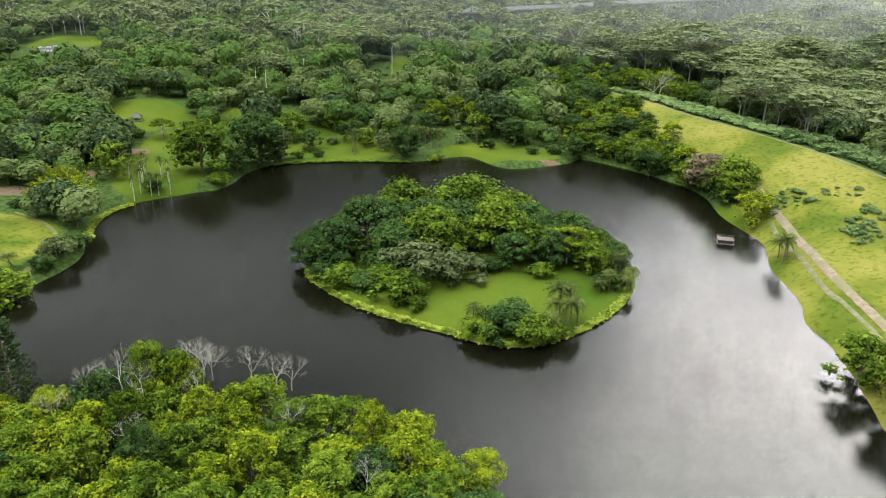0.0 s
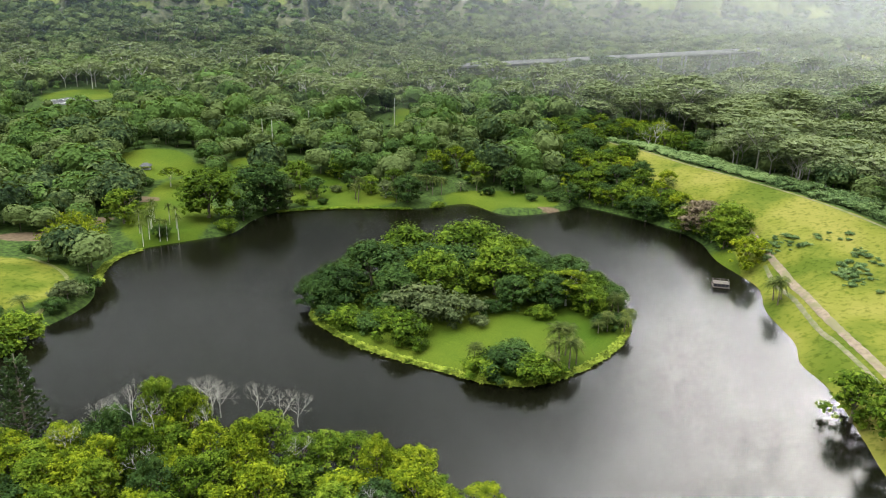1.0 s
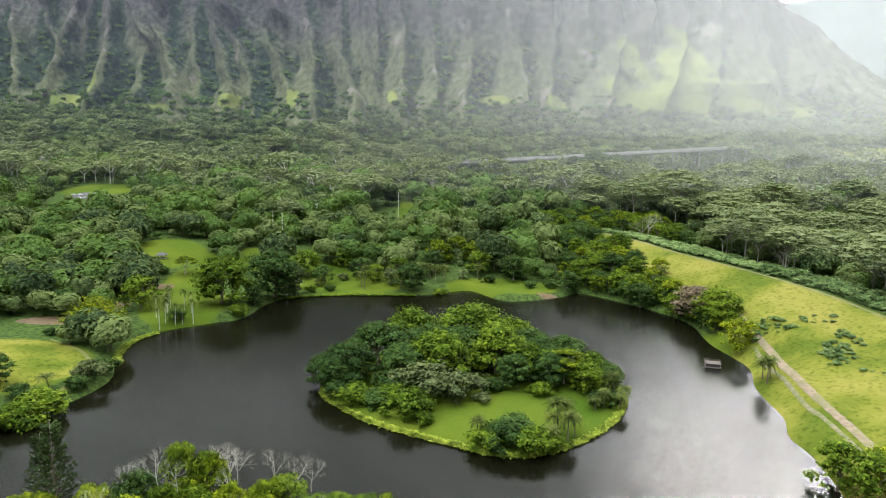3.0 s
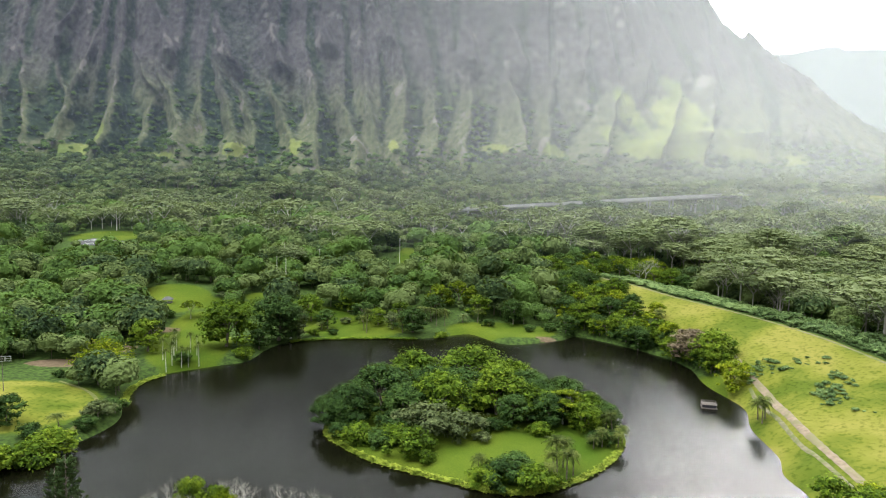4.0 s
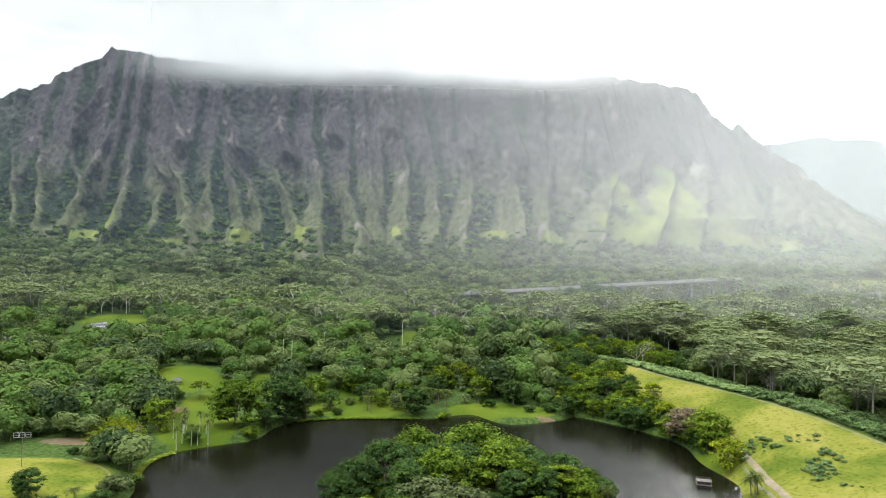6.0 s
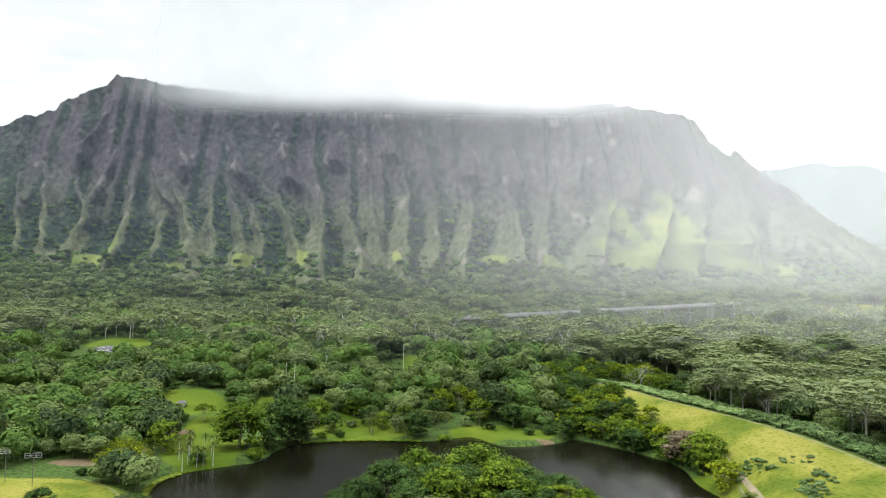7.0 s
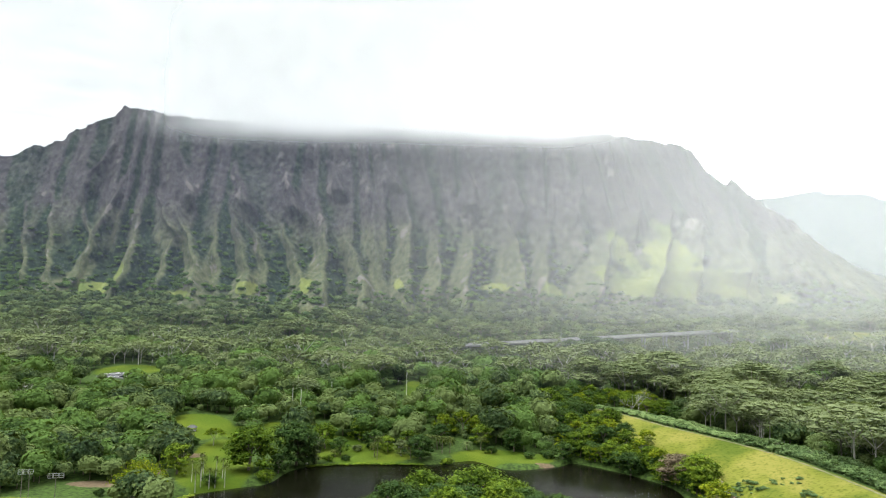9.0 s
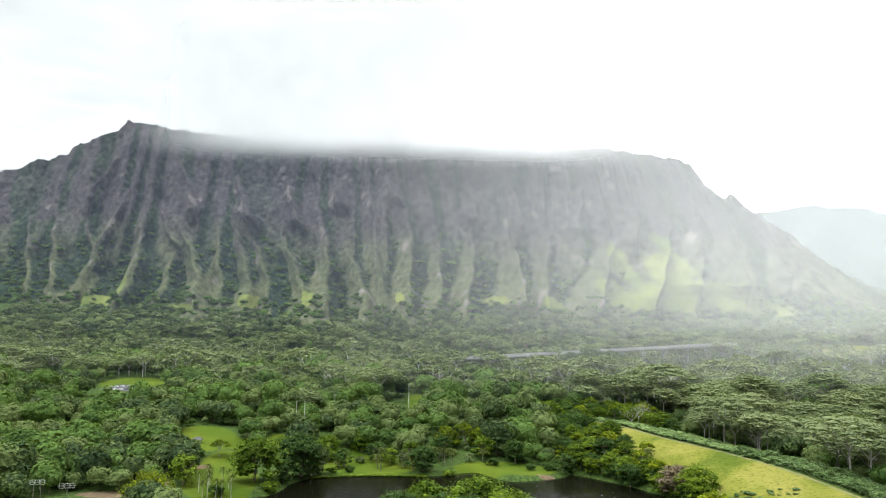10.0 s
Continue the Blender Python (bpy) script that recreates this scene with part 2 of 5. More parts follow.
def vapour_material(name, dense, rise, fall, ends, scale=0.004, torn=0.8, tint=(0.80, 0.91, 1.0), through_it=0.5, far_end=None):
    """Thin see-through sheet for cloud, and to imitate distance haze: lit by sun and sky; it thickens over the heights
    rise, thins out over fall, and from dense[0] to dense[1] over ends."""
    m, n, l, p = node_material(name)
    n.remove(p)
    g = n.new("ShaderNodeNewGeometry")
    pos = n.new("ShaderNodeSeparateXYZ")
    l.new(g.outputs["Position"], pos.inputs[0])

    def along(axis, a, b, lo, hi):
        r = n.new("ShaderNodeMapRange")
        r.interpolation_type = "SMOOTHSTEP"
        r.inputs["From Min"].default_value, r.inputs["From Max"].default_value = a, b
        r.inputs["To Min"].default_value, r.inputs["To Max"].default_value = lo, hi
        l.new(pos.outputs[axis], r.inputs["Value"])
        return r.outputs["Result"]

    def math_node(kind, a, b, c=None):
        k = n.new("ShaderNodeMath")
        k.operation, k.use_clamp = kind, c is not None
        for value, socket in zip((a, b, c), k.inputs):
            if isinstance(value, (int, float)):
                socket.default_value = value
            elif value is not None:
                l.new(value, socket)
        return k.outputs[0]

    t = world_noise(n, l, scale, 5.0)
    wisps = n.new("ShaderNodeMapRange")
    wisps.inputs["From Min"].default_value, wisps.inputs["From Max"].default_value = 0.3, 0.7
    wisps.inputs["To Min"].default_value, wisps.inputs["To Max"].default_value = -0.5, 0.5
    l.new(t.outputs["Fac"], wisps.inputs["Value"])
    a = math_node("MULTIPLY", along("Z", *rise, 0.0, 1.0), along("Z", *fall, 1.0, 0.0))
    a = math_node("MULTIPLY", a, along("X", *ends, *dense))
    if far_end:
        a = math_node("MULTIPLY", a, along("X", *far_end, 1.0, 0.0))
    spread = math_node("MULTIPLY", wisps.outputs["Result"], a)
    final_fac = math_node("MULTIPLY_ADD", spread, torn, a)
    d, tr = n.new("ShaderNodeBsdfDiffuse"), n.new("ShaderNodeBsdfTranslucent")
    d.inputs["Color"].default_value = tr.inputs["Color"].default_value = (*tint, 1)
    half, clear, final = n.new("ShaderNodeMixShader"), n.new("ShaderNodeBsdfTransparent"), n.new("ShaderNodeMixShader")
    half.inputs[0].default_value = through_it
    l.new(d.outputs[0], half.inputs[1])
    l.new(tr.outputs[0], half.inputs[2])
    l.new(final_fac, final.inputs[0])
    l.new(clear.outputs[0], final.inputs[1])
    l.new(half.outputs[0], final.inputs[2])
    l.new(final.outputs[0], n["Material Output"].inputs["Surface"])
    return m


WATER, GROUND, CLIFF = water_material(), ground_material(), cliff_material()
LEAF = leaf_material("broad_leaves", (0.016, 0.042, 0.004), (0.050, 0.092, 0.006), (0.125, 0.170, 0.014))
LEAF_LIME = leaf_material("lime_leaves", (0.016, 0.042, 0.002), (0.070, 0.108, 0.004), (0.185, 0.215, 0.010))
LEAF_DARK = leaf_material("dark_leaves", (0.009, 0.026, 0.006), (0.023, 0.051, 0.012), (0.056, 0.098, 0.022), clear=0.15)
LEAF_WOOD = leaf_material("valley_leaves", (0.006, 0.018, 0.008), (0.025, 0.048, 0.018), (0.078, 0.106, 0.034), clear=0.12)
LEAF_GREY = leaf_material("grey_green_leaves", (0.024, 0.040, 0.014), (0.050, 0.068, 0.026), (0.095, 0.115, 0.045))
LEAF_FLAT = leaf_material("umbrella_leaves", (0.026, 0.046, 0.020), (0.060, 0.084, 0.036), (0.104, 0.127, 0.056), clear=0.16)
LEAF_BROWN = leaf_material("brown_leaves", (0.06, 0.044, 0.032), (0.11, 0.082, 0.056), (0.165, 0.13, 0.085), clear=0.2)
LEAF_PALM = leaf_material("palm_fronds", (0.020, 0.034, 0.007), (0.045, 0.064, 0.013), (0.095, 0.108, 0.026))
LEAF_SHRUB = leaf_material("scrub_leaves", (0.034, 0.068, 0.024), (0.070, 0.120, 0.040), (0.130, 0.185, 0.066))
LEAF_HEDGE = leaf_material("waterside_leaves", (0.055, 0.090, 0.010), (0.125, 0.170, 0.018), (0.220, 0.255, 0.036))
BARK = rough_material("bark", (0.10, 0.08, 0.06), (0.20, 0.17, 0.13), 1.5)
PALE = rough_material("pale_bark", (0.46, 0.44, 0.40), (0.64, 0.61, 0.56), 1.2)
DIRT = rough_material("dirt_track", (0.14, 0.105, 0.072), (0.205, 0.16, 0.115), 0.5, (0.13, 0.12, 0.06), 0.12, bump_size=0.2)
TROD = rough_material("trodden_grass", (0.075, 0.090, 0.020), (0.13, 0.125, 0.042), 0.6, bump_size=0.1)
GREY_BARK = rough_material("grey_bark", (0.22, 0.205, 0.18), (0.38, 0.36, 0.32), 1.2)
GRAVEL = rough_material("crest_gravel", (0.10, 0.094, 0.050), (0.15, 0.138, 0.080), 0.6, (0.08, 0.10, 0.025), 0.2, bump_size=0.2)
ASPHALT = rough_material("asphalt", (0.045, 0.045, 0.047), (0.075, 0.075, 0.078), 1.0, bump_size=0.05)
CONCRETE = rough_material("concrete", (0.28, 0.28, 0.27), (0.38, 0.38, 0.37), 0.25, bump_size=0.05)
TIMBER = rough_material("weathered_timber", (0.08, 0.07, 0.06), (0.16, 0.145, 0.125), 2.0, bump_size=0.05)
SHEET = rough_material("grey_roof_sheet", (0.030, 0.031, 0.034), (0.05, 0.052, 0.056), 0.8, rough=0.5, bump_size=0.03)
PAINT = rough_material("white_paint", (0.70, 0.70, 0.69), (0.82, 0.82, 0.80), 1.5, rough=0.35, bump=0.0)
CARBLACK = rough_material("dark_car_paint", (0.02, 0.02, 0.025), (0.04, 0.04, 0.05), 1.0, rough=0.25, bump=0.0)
GLASS = rough_material("dark_window", (0.015, 0.018, 0.02), (0.03, 0.034, 0.04), 1.0, rough=0.1, bump=0.0)
GALVANISED = rough_material("galvanised_steel", (0.40, 0.41, 0.42), (0.55, 0.56, 0.57), 2.0, rough=0.5, bump=0.0, metal=0.6)


# ---- geometry helpers ----
class Geo:
    """Gathers vertices, quads and triangles, with a material number each, into one mesh."""

    def __init__(self):
        self.v, self.q, self.t, self.count = [], [], [], 0

    def add(self, verts, quads=None, tris=None, m=0):
        verts = np.asarray(verts, float).reshape(-1, 3)
        for faces, store in ((quads, self.q), (tris, self.t)):
            if faces is not None and len(faces):
                f = np.asarray(faces, int)
                store.append((f + self.count, np.full(len(f), m)))
        self.v.append(verts)
        self.count += len(verts)
        return self

    def join(self, other, m=None):
        """Adds another Geo, keeping its material numbers unless m is given."""
        base = self.count
        self.v += other.v
        for mine, its in ((self.q, other.q), (self.t, other.t)):
            mine += [(f + base, k if m is None else np.full(len(f), m)) for f, k in its]
        self.count += other.count
        return self

    def arrays(self):
        v = np.concatenate(self.v) if self.v else np.zeros((0, 3))
        q = np.concatenate([f for f, _ in self.q]) if self.q else np.zeros((0, 4), int)
        t = np.concatenate([f for f, _ in self.t]) if self.t else np.zeros((0, 3), int)
        k = np.concatenate([m for _, m in self.q + self.t]) if self.q or self.t else np.zeros(0, int)
        return v, q, t, k

    def mesh(self, name, materials, smooth=False):
        v, q, t, k = self.arrays()
        me = bpy.data.meshes.new(name)
        me.vertices.add(len(v))
        me.vertices.foreach_set("co", v.ravel())
        me.loops.add(q.size + t.size)
        me.loops.foreach_set("vertex_index", np.concatenate([q.ravel(), t.ravel()]).astype(np.int32))
        me.polygons.add(len(q) + len(t))
        starts = np.concatenate([np.arange(len(q)) * 4, q.size + np.arange(len(t)) * 3]).astype(np.int32)
        me.polygons.foreach_set("loop_start", starts)
        me.polygons.foreach_set("material_index", k.astype(np.int32))
        me.polygons.foreach_set("use_smooth", np.full(len(k), smooth))
        for m in materials if isinstance(materials, (list, tuple)) else [materials]:
            me.materials.append(m)
        me.update(calc_edges=True)
        return me


def part(name, geo, material, parent, label="", smooth=False):
    ob = new(name, geo.mesh(name, material, smooth) if isinstance(geo, Geo) else geo)
    ob.parent = parent
    return tagged(ob, label)


def thing(name, at, label, category, group="", kind=""):
    ob = new(name)
    ob.matrix_basis = at if isinstance(at, Matrix) else pose(*at)
    return tagged(ob, label, category, group, kind)


def tube(points, radii, sides=6):
    """A tapered round limb along points, closed at its end."""
    pts = np.asarray(points, float)
    ways = np.gradient(pts, axis=0)
    ways /= np.linalg.norm(ways, axis=1, keepdims=True) + 1e-9
    side = np.cross(ways, [0.31, 0.95, 0.05])
    side /= np.linalg.norm(side, axis=1, keepdims=True) + 1e-9
    other = np.cross(ways, side)
    a = np.arange(sides) * 2 * np.pi / sides
    ring = np.cos(a)[None, :, None] * side[:, None] + np.sin(a)[None, :, None] * other[:, None]
    v = pts[:, None] + ring * np.asarray(radii, float)[:, None, None]
    n = len(pts)
    i, j = np.meshgrid(np.arange(n - 1), np.arange(sides), indexing="ij")
    k = (j + 1) % sides
    quads = np.stack([i * sides + j, i * sides + k, (i + 1) * sides + k, (i + 1) * sides + j], -1).reshape(-1, 4)
    g = Geo().add(np.concatenate([v.reshape(-1, 3), pts[-1:]]), quads)
    last = (n - 1) * sides
    g.t.append((np.array([[last + s, last + (s + 1) % sides, n * sides] for s in range(sides)]), np.zeros(sides, int)))
    return g


def box(size, at=(0, 0, 0), turn=None):
    """A box of size, resting with its centre at at."""
    x, y, z = np.array(size) / 2
    v = np.array([[sx * x, sy * y, sz * z] for sx in (-1, 1) for sy in (-1, 1) for sz in (-1, 1)], float)
    if turn is not None:
        v = v @ np.array(Euler([radians(a) for a in turn]).to_matrix()).T
    return Geo().add(v + at, [(0, 1, 3, 2), (4, 6, 7, 5), (0, 4, 5, 1), (2, 3, 7, 6), (0, 2, 6, 4), (1, 5, 7, 3)])


PHI = (1 + 5 ** 0.5) / 2
ICO_V = np.array([(-1, PHI, 0), (1, PHI, 0), (-1, -PHI, 0), (1, -PHI, 0), (0, -1, PHI), (0, 1, PHI), (0, -1, -PHI),
                  (0, 1, -PHI), (PHI, 0, -1), (PHI, 0, 1), (-PHI, 0, -1), (-PHI, 0, 1)]) / (1 + PHI * PHI) ** 0.5
ICO_T = [(0, 11, 5), (0, 5, 1), (0, 1, 7), (0, 7, 10), (0, 10, 11), (1, 5, 9), (5, 11, 4), (11, 10, 2), (10, 7, 6), (7, 1, 8),
         (3, 9, 4), (3, 4, 2), (3, 2, 6), (3, 6, 8), (3, 8, 9), (4, 9, 5), (2, 4, 11), (6, 2, 10), (8, 6, 7), (9, 8, 1)]


def unit(a):
    return a / (np.linalg.norm(a, axis=-1, keepdims=True) + 1e-9)


def leaves(centres, facing, size, rng, shape=0.6):
    """Pointed leaf sprays at centres, turned about facing."""
    n = len(centres)
    a = unit(np.cross(facing, rng.normal(size=(n, 3))))
    b = np.cross(facing, a)
    s = size * rng.uniform(0.6, 1.35, (n, 1))
    droop = facing * s * 0.25
    v = np.stack([centres - a * s - droop, centres - b * s * shape, centres + a * s - droop, centres + b * s * shape], 1)
    return v.reshape(-1, 3), np.arange(4 * n).reshape(-1, 4)


OCT_V = np.array([(1, 0, 0), (0, 1, 0), (-1, 0, 0), (0, -1, 0), (0, 0, 1), (0, 0, -1)], float)
OCT_T = [(0, 1, 4), (1, 2, 4), (2, 3, 4), (3, 0, 4), (1, 0, 5), (2, 1, 5), (3, 2, 5), (0, 3, 5)]


def foliage(clumps, size, total, rng, core=0.62, low=-0.5, lift=0.7, far=False):
    """About total leaf sprays over ellipsoid clumps (x, y, z, rx, ry, rz), laid flat rather than upright, with a dense heart."""
    g = Geo()
    cl = np.array(clumps, float)
    area = cl[:, 3] * cl[:, 4] + cl[:, 3] * cl[:, 5] * 2
    for (cx, cy, cz, rx, ry, rz), share in zip(cl, area / area.sum()):
        r, c = np.array([rx, ry, rz]), np.array([cx, cy, cz])
        n = max(5, int(total * share * 1.3))
        u = unit(rng.normal(size=(n, 3)))
        u = u[u[:, 2] > low]
        p = c + u * r * (rng.uniform(0.86, 1.12, (len(u), 1)) if far else rng.uniform(0.62, 1.22, (len(u), 1)))
        f = unit(u * 0.9 / r * r.mean() + rng.normal(size=u.shape) * (0.16 if far and lift < 0.9 else 0.30) + [0, 0, lift * (0.45 if far else 1.0)])
        v, q = leaves(p, f, size * (1.15 if far else 1.0), rng)
        if far:
            g.add(v.reshape(-1, 4, 3)[:, :3].reshape(-1, 3), None, np.arange(3 * len(p)).reshape(-1, 3))
            if core:
                g.add(c + OCT_V * r * core * rng.uniform(0.8, 1.25, (6, 1)), None, OCT_T)
            continue
        g.add(v, q)
        if core:
            g.add(c - [0, 0, 0.1 * rz] + ICO_V * r * core * rng.uniform(0.7, 1.15, (12, 1)), None, ICO_T)
    return g


# ---- the lie of the land ----
def smooth_ring(points, steps=6):
    """A closed smooth line through points."""
    p = np.array(points, float)
    a, b, c, d = np.roll(p, 1, 0), p, np.roll(p, -1, 0), np.roll(p, -2, 0)
    out = []
    for s in np.arange(steps) / steps:
        out.append(0.5 * (2 * b + (c - a) * s + (2 * a - 5 * b + 4 * c - d) * s * s + (3 * b - a - 3 * c + d) * s ** 3))
    return np.stack(out, 1).reshape(-1, 2)


def smooth_line(points, steps=8):
    p = np.array(points, float)
    t = np.arange(len(p))
    fine = np.linspace(0, len(p) - 1, (len(p) - 1) * steps + 1)
    m = np.gradient(p, axis=0)
    i = np.minimum(fine.astype(int), len(p) - 2)
    s = (fine - i)[:, None]
    return ((2 * s ** 3 - 3 * s * s + 1) * p[i] + (s ** 3 - 2 * s * s + s) * m[i]
            + (3 * s * s - 2 * s ** 3) * p[i + 1] + (s ** 3 - s * s) * m[i + 1])


def to_line(x, y, line, closed=False):
    """Distance from places to a line, and which side of it they lie on (inside, for a ring)."""
    a = line
    b = np.roll(line, -1, 0) if closed else line[1:]
    a = a if closed else a[:-1]
    best, turn, inside = np.full(x.shape, 1e9), np.ones(x.shape), np.zeros(x.shape, bool)
    for (ax, ay), (bx, by) in zip(a, b):
        dx, dy = bx - ax, by - ay
        s = np.clip(((x - ax) * dx + (y - ay) * dy) / (dx * dx + dy * dy + 1e-12), 0, 1)
        d = np.hypot(x - ax - s * dx, y - ay - s * dy)
        nearer = d < best
        turn = np.where(nearer, np.sign(dx * (y - ay) - dy * (x - ax)), turn)
        best = np.where(nearer, d, best)
        if closed and dy:
            inside ^= ((ay > y) != (by > y)) & (x < dx * (y - ay) / dy + ax)
    return best, (np.where(inside, 1, -1) if closed else turn)


SHORE = smooth_ring([
    (-172, 215), (-156, 240), (-150, 268), (-162, 298), (-165, 318), (-158, 337), (-134, 357), (-120, 368), (-114, 400),
    (-98, 420), (-60, 430), (-17, 434), (4, 446), (16, 448), (35, 425), (55, 427), (78, 440), (92, 449), (127, 414), (144, 382),
    (143, 345), (149, 309), (141, 280), (139, 248), (133, 230), (134, 210), (127, 171), (116, 130), (85, 98), (30, 96),
    (15, 138), (-6, 154), (-40, 160), (-70, 173), (-105, 157), (-150, 172)])
ISLE = smooth_ring([(-56, 263), (-43, 243), (-25, 228), (0, 215), (23, 206), (45, 215), (66, 237), (77, 262), (74, 287),
                    (56, 308), (25, 325), (-8, 326), (-35, 312), (-53, 290)])
CREST = smooth_line([(118, 700), (126, 620), (136, 556), (149, 524), (166, 478), (183, 444), (200, 406), (212, 367), (218, 325),
                     (222, 260), (220, 190), (206, 90), (190, -60)])
NORTH_Y = [60, 420, 446, 475, 520, 600, 690, 800, 950, 1060, 1200, 1330, 1420, 1500]
NORTH_Z = [4, 1.2, 1.5, 3.5, 11, 19, 27, 30, 33, 41, 70, 99, 116, 122]


def swell(x, y, cx, cy, rx, ry):
    return np.exp(-(((x - cx) / rx) ** 2 + ((y - cy) / ry) ** 2))


def ground(x, y):
    """Height of the land above the lake, the lake's bed below it."""
    x, y = np.broadcast_arrays(np.asarray(x, float), np.asarray(y, float))
    d, inside = to_line(x, y, SHORE, True)
    i, on = to_line(x, y, ISLE, True)
    c, side = to_line(x, y, CREST)
    z = np.interp(y, NORTH_Y, NORTH_Z)
    z = z + 12 * np.clip((-190 - x) / 260, 0, 1) * np.clip((1000 - y) / 500, 0, 1)
    z = z + 8.5 * swell(x, y, -212, 268, 46, 42)
    z = z + 9 * swell(x, y, -218, 470, 75, 60) + 34 * np.clip((x - 300) / 160, 0, 1) * swell(0, y, 0, 1085, 1, 130)
    z = z - 10 * np.clip((x - 240) / 100, 0, 1) * np.clip((640 - y) / 150, 0, 1) * np.clip((y - 460) / 100, 0, 1)
    z = z + 1.3 * np.sin(x * 0.031 + y * 0.017) + 0.9 * np.sin(x * 0.013 - y * 0.041)
    crest = 25 - 6 * np.clip((y - 540) / 90, 0, 1)
    dam = crest - np.where(side < 0, 0.26 * np.maximum(c - 2.5, 0), 0.10 * np.minimum(c, 40) + 0.3 * np.maximum(c - 40, 0))
    dam = np.where((y > 660), dam - (y - 660) * 0.4, dam)
    z = np.maximum(z, dam)
    bank = 0.55 * d
    z = np.minimum(np.maximum(z, 0.9), bank)
    bed = -np.minimum(0.45 * d, 4.0)
    z = np.where(inside > 0, bed, z)
    isle = np.minimum(0.4 * i, 1.3 + 0.035 * i)
    return np.where(on > 0, isle, np.where(inside > 0, np.maximum(bed, -0.45 * i), z))


def height(x, y):
    return float(ground(np.array([x]), np.array([y]))[0])


def spaced(lo, hi, fine_lo, fine_hi, step, coarse):
    a = [np.arange(fine_lo, fine_hi + step / 2, step)]
    p, s, left = fine_lo, step, []
    while p > lo:
        s = min(s * 1.12, coarse)
        p -= s
        left.append(p)
    p, s, right = a[0][-1], step, []
    while p < hi:
        s = min(s * 1.12, coarse)
        p += s
        right.append(p)
    return np.concatenate([np.array(left[::-1]), a[0], np.array(right)])


def grid_faces(nx, ny):
    i, j = np.meshgrid(np.arange(ny - 1), np.arange(nx - 1), indexing="ij")
    a = i * nx + j
    return np.stack([a, a + 1, a + nx + 1, a + nx], -1).reshape(-1, 4)


# open places: centre, half sizes, turn in degrees
LAWNS = [(-68, 455, 32, 22, 4), (36, 452, 30, 16, 0), (-160, 385, 19, 38, 14), (-168, 424, 15, 28, 15), (-206, 482, 20, 26, 20), (-165, 478, 32, 11, 5),
         (-130, 503, 24, 14, -10), (-98, 480, 18, 14, 0), (-368, 708, 30, 26, 20), (-43, 672, 9, 38, 3), (150, 268, 12, 70, 4)]
MOUND = [(-200, 270, 30, 28, -20), (-236, 256, 36, 34, 0)]
MEADOWS = [(640, 1060, 130, 26, 0)]
BARE = [(-217, 343, 14, 6, 10), (-198, 373, 8, 5, 40), (-187, 417, 7, 4, 0), (66, 436, 6, 2.5, 0)]


def within(x, y, places):
    best = np.zeros(np.shape(x))
    for cx, cy, rx, ry, turn in places:
        a = radians(turn)
        u, v = (x - cx) * math.cos(a) + (y - cy) * math.sin(a), -(x - cx) * math.sin(a) + (y - cy) * math.cos(a)
        best = np.maximum(best, np.clip(1.6 - np.sqrt((u / rx) ** 2 + (v / ry) ** 2), 0, 1) / 0.6)
    return np.clip(best, 0, 1)


def slope_grass(x, y):
    """How much of a place is the grassy face of the dam."""
    c, side = to_line(x, y, CREST)
    reach = np.interp(y, [250, 350, 380, 440, 520, 580], [95, 62, 50, 36, 24, 8])
    return np.where((side < 0) & (y < 600), np.clip((reach - c) / 6 + 0.5, 0, 1), np.where(y < 600, np.clip((5 - c) / 3, 0, 1), 0))


def build_ground():
    xs, ys = spaced(-3200, 3200, -300, 300, 3.4, 140), spaced(-1200, 3600, 90, 520, 3.4, 140)
    x, y = np.meshgrid(xs, ys)
    z = ground(x, y)
    ob = new("ground", Geo().add(np.stack([x, y, z], -1), grid_faces(len(xs), len(ys))).mesh("ground", GROUND, True))
    _, on = to_line(x, y, ISLE, True)
    d, inside = to_line(x, y, SHORE, True)
    cover = np.ones((x.size, 4))
    cover[:, 0] = np.maximum(within(x, y, LAWNS + MOUND), on > 0).ravel()
    cover[:, 1] = np.maximum(np.maximum(within(x, y, MEADOWS), 0.8 * within(x, y, MOUND)), slope_grass(x, y)).ravel()
    cover[:, 2] = np.maximum(within(x, y, BARE), np.where((inside < 0) & (d < 1.2), 0.3, 0)).ravel()
    att = ob.data.attributes.new("cover", "FLOAT_COLOR", "POINT")
    att.data.foreach_set("color", cover.ravel())
    tagged(ob, "green valley floor with lawns, meadow, bare soil and forest floor", "ground", kind="structure")
    w = new("water", Geo().add([(-260, 60, 0), (260, 60, 0), (260, 480, 0), (-260, 480, 0)], [(0, 1, 2, 3)]).mesh("water", WATER))
    tagged(w, "dark still lake water with faint ripples round an island", "lake", kind="structure")


build_ground()


def ribbon(name, line, width, material, lift, label):
    """A track draped over the ground, with worn uneven edges."""
    rng = np.random.default_rng(len(line))
    p = smooth_line(line, 14)
    way = unit(np.gradient(p, axis=0))
    side = np.stack([-way[:, 1], way[:, 0]], -1)
    across = np.linspace(-1, 1, 5)
    wob = width / 2 * (1 + 0.07 * rng.normal(size=(len(p), 1)))
    xy = p[:, None] + side[:, None] * (across * wob)[..., None]
    z = ground(xy[..., 0], xy[..., 1]) + lift - 0.10 * (np.abs(across) > 0.9)
    ob = new(name, Geo().add(np.concatenate([xy, z[..., None]], -1), grid_faces(5, len(p))).mesh(name, material, True))
    return tagged(ob, label, "path", kind="structure")


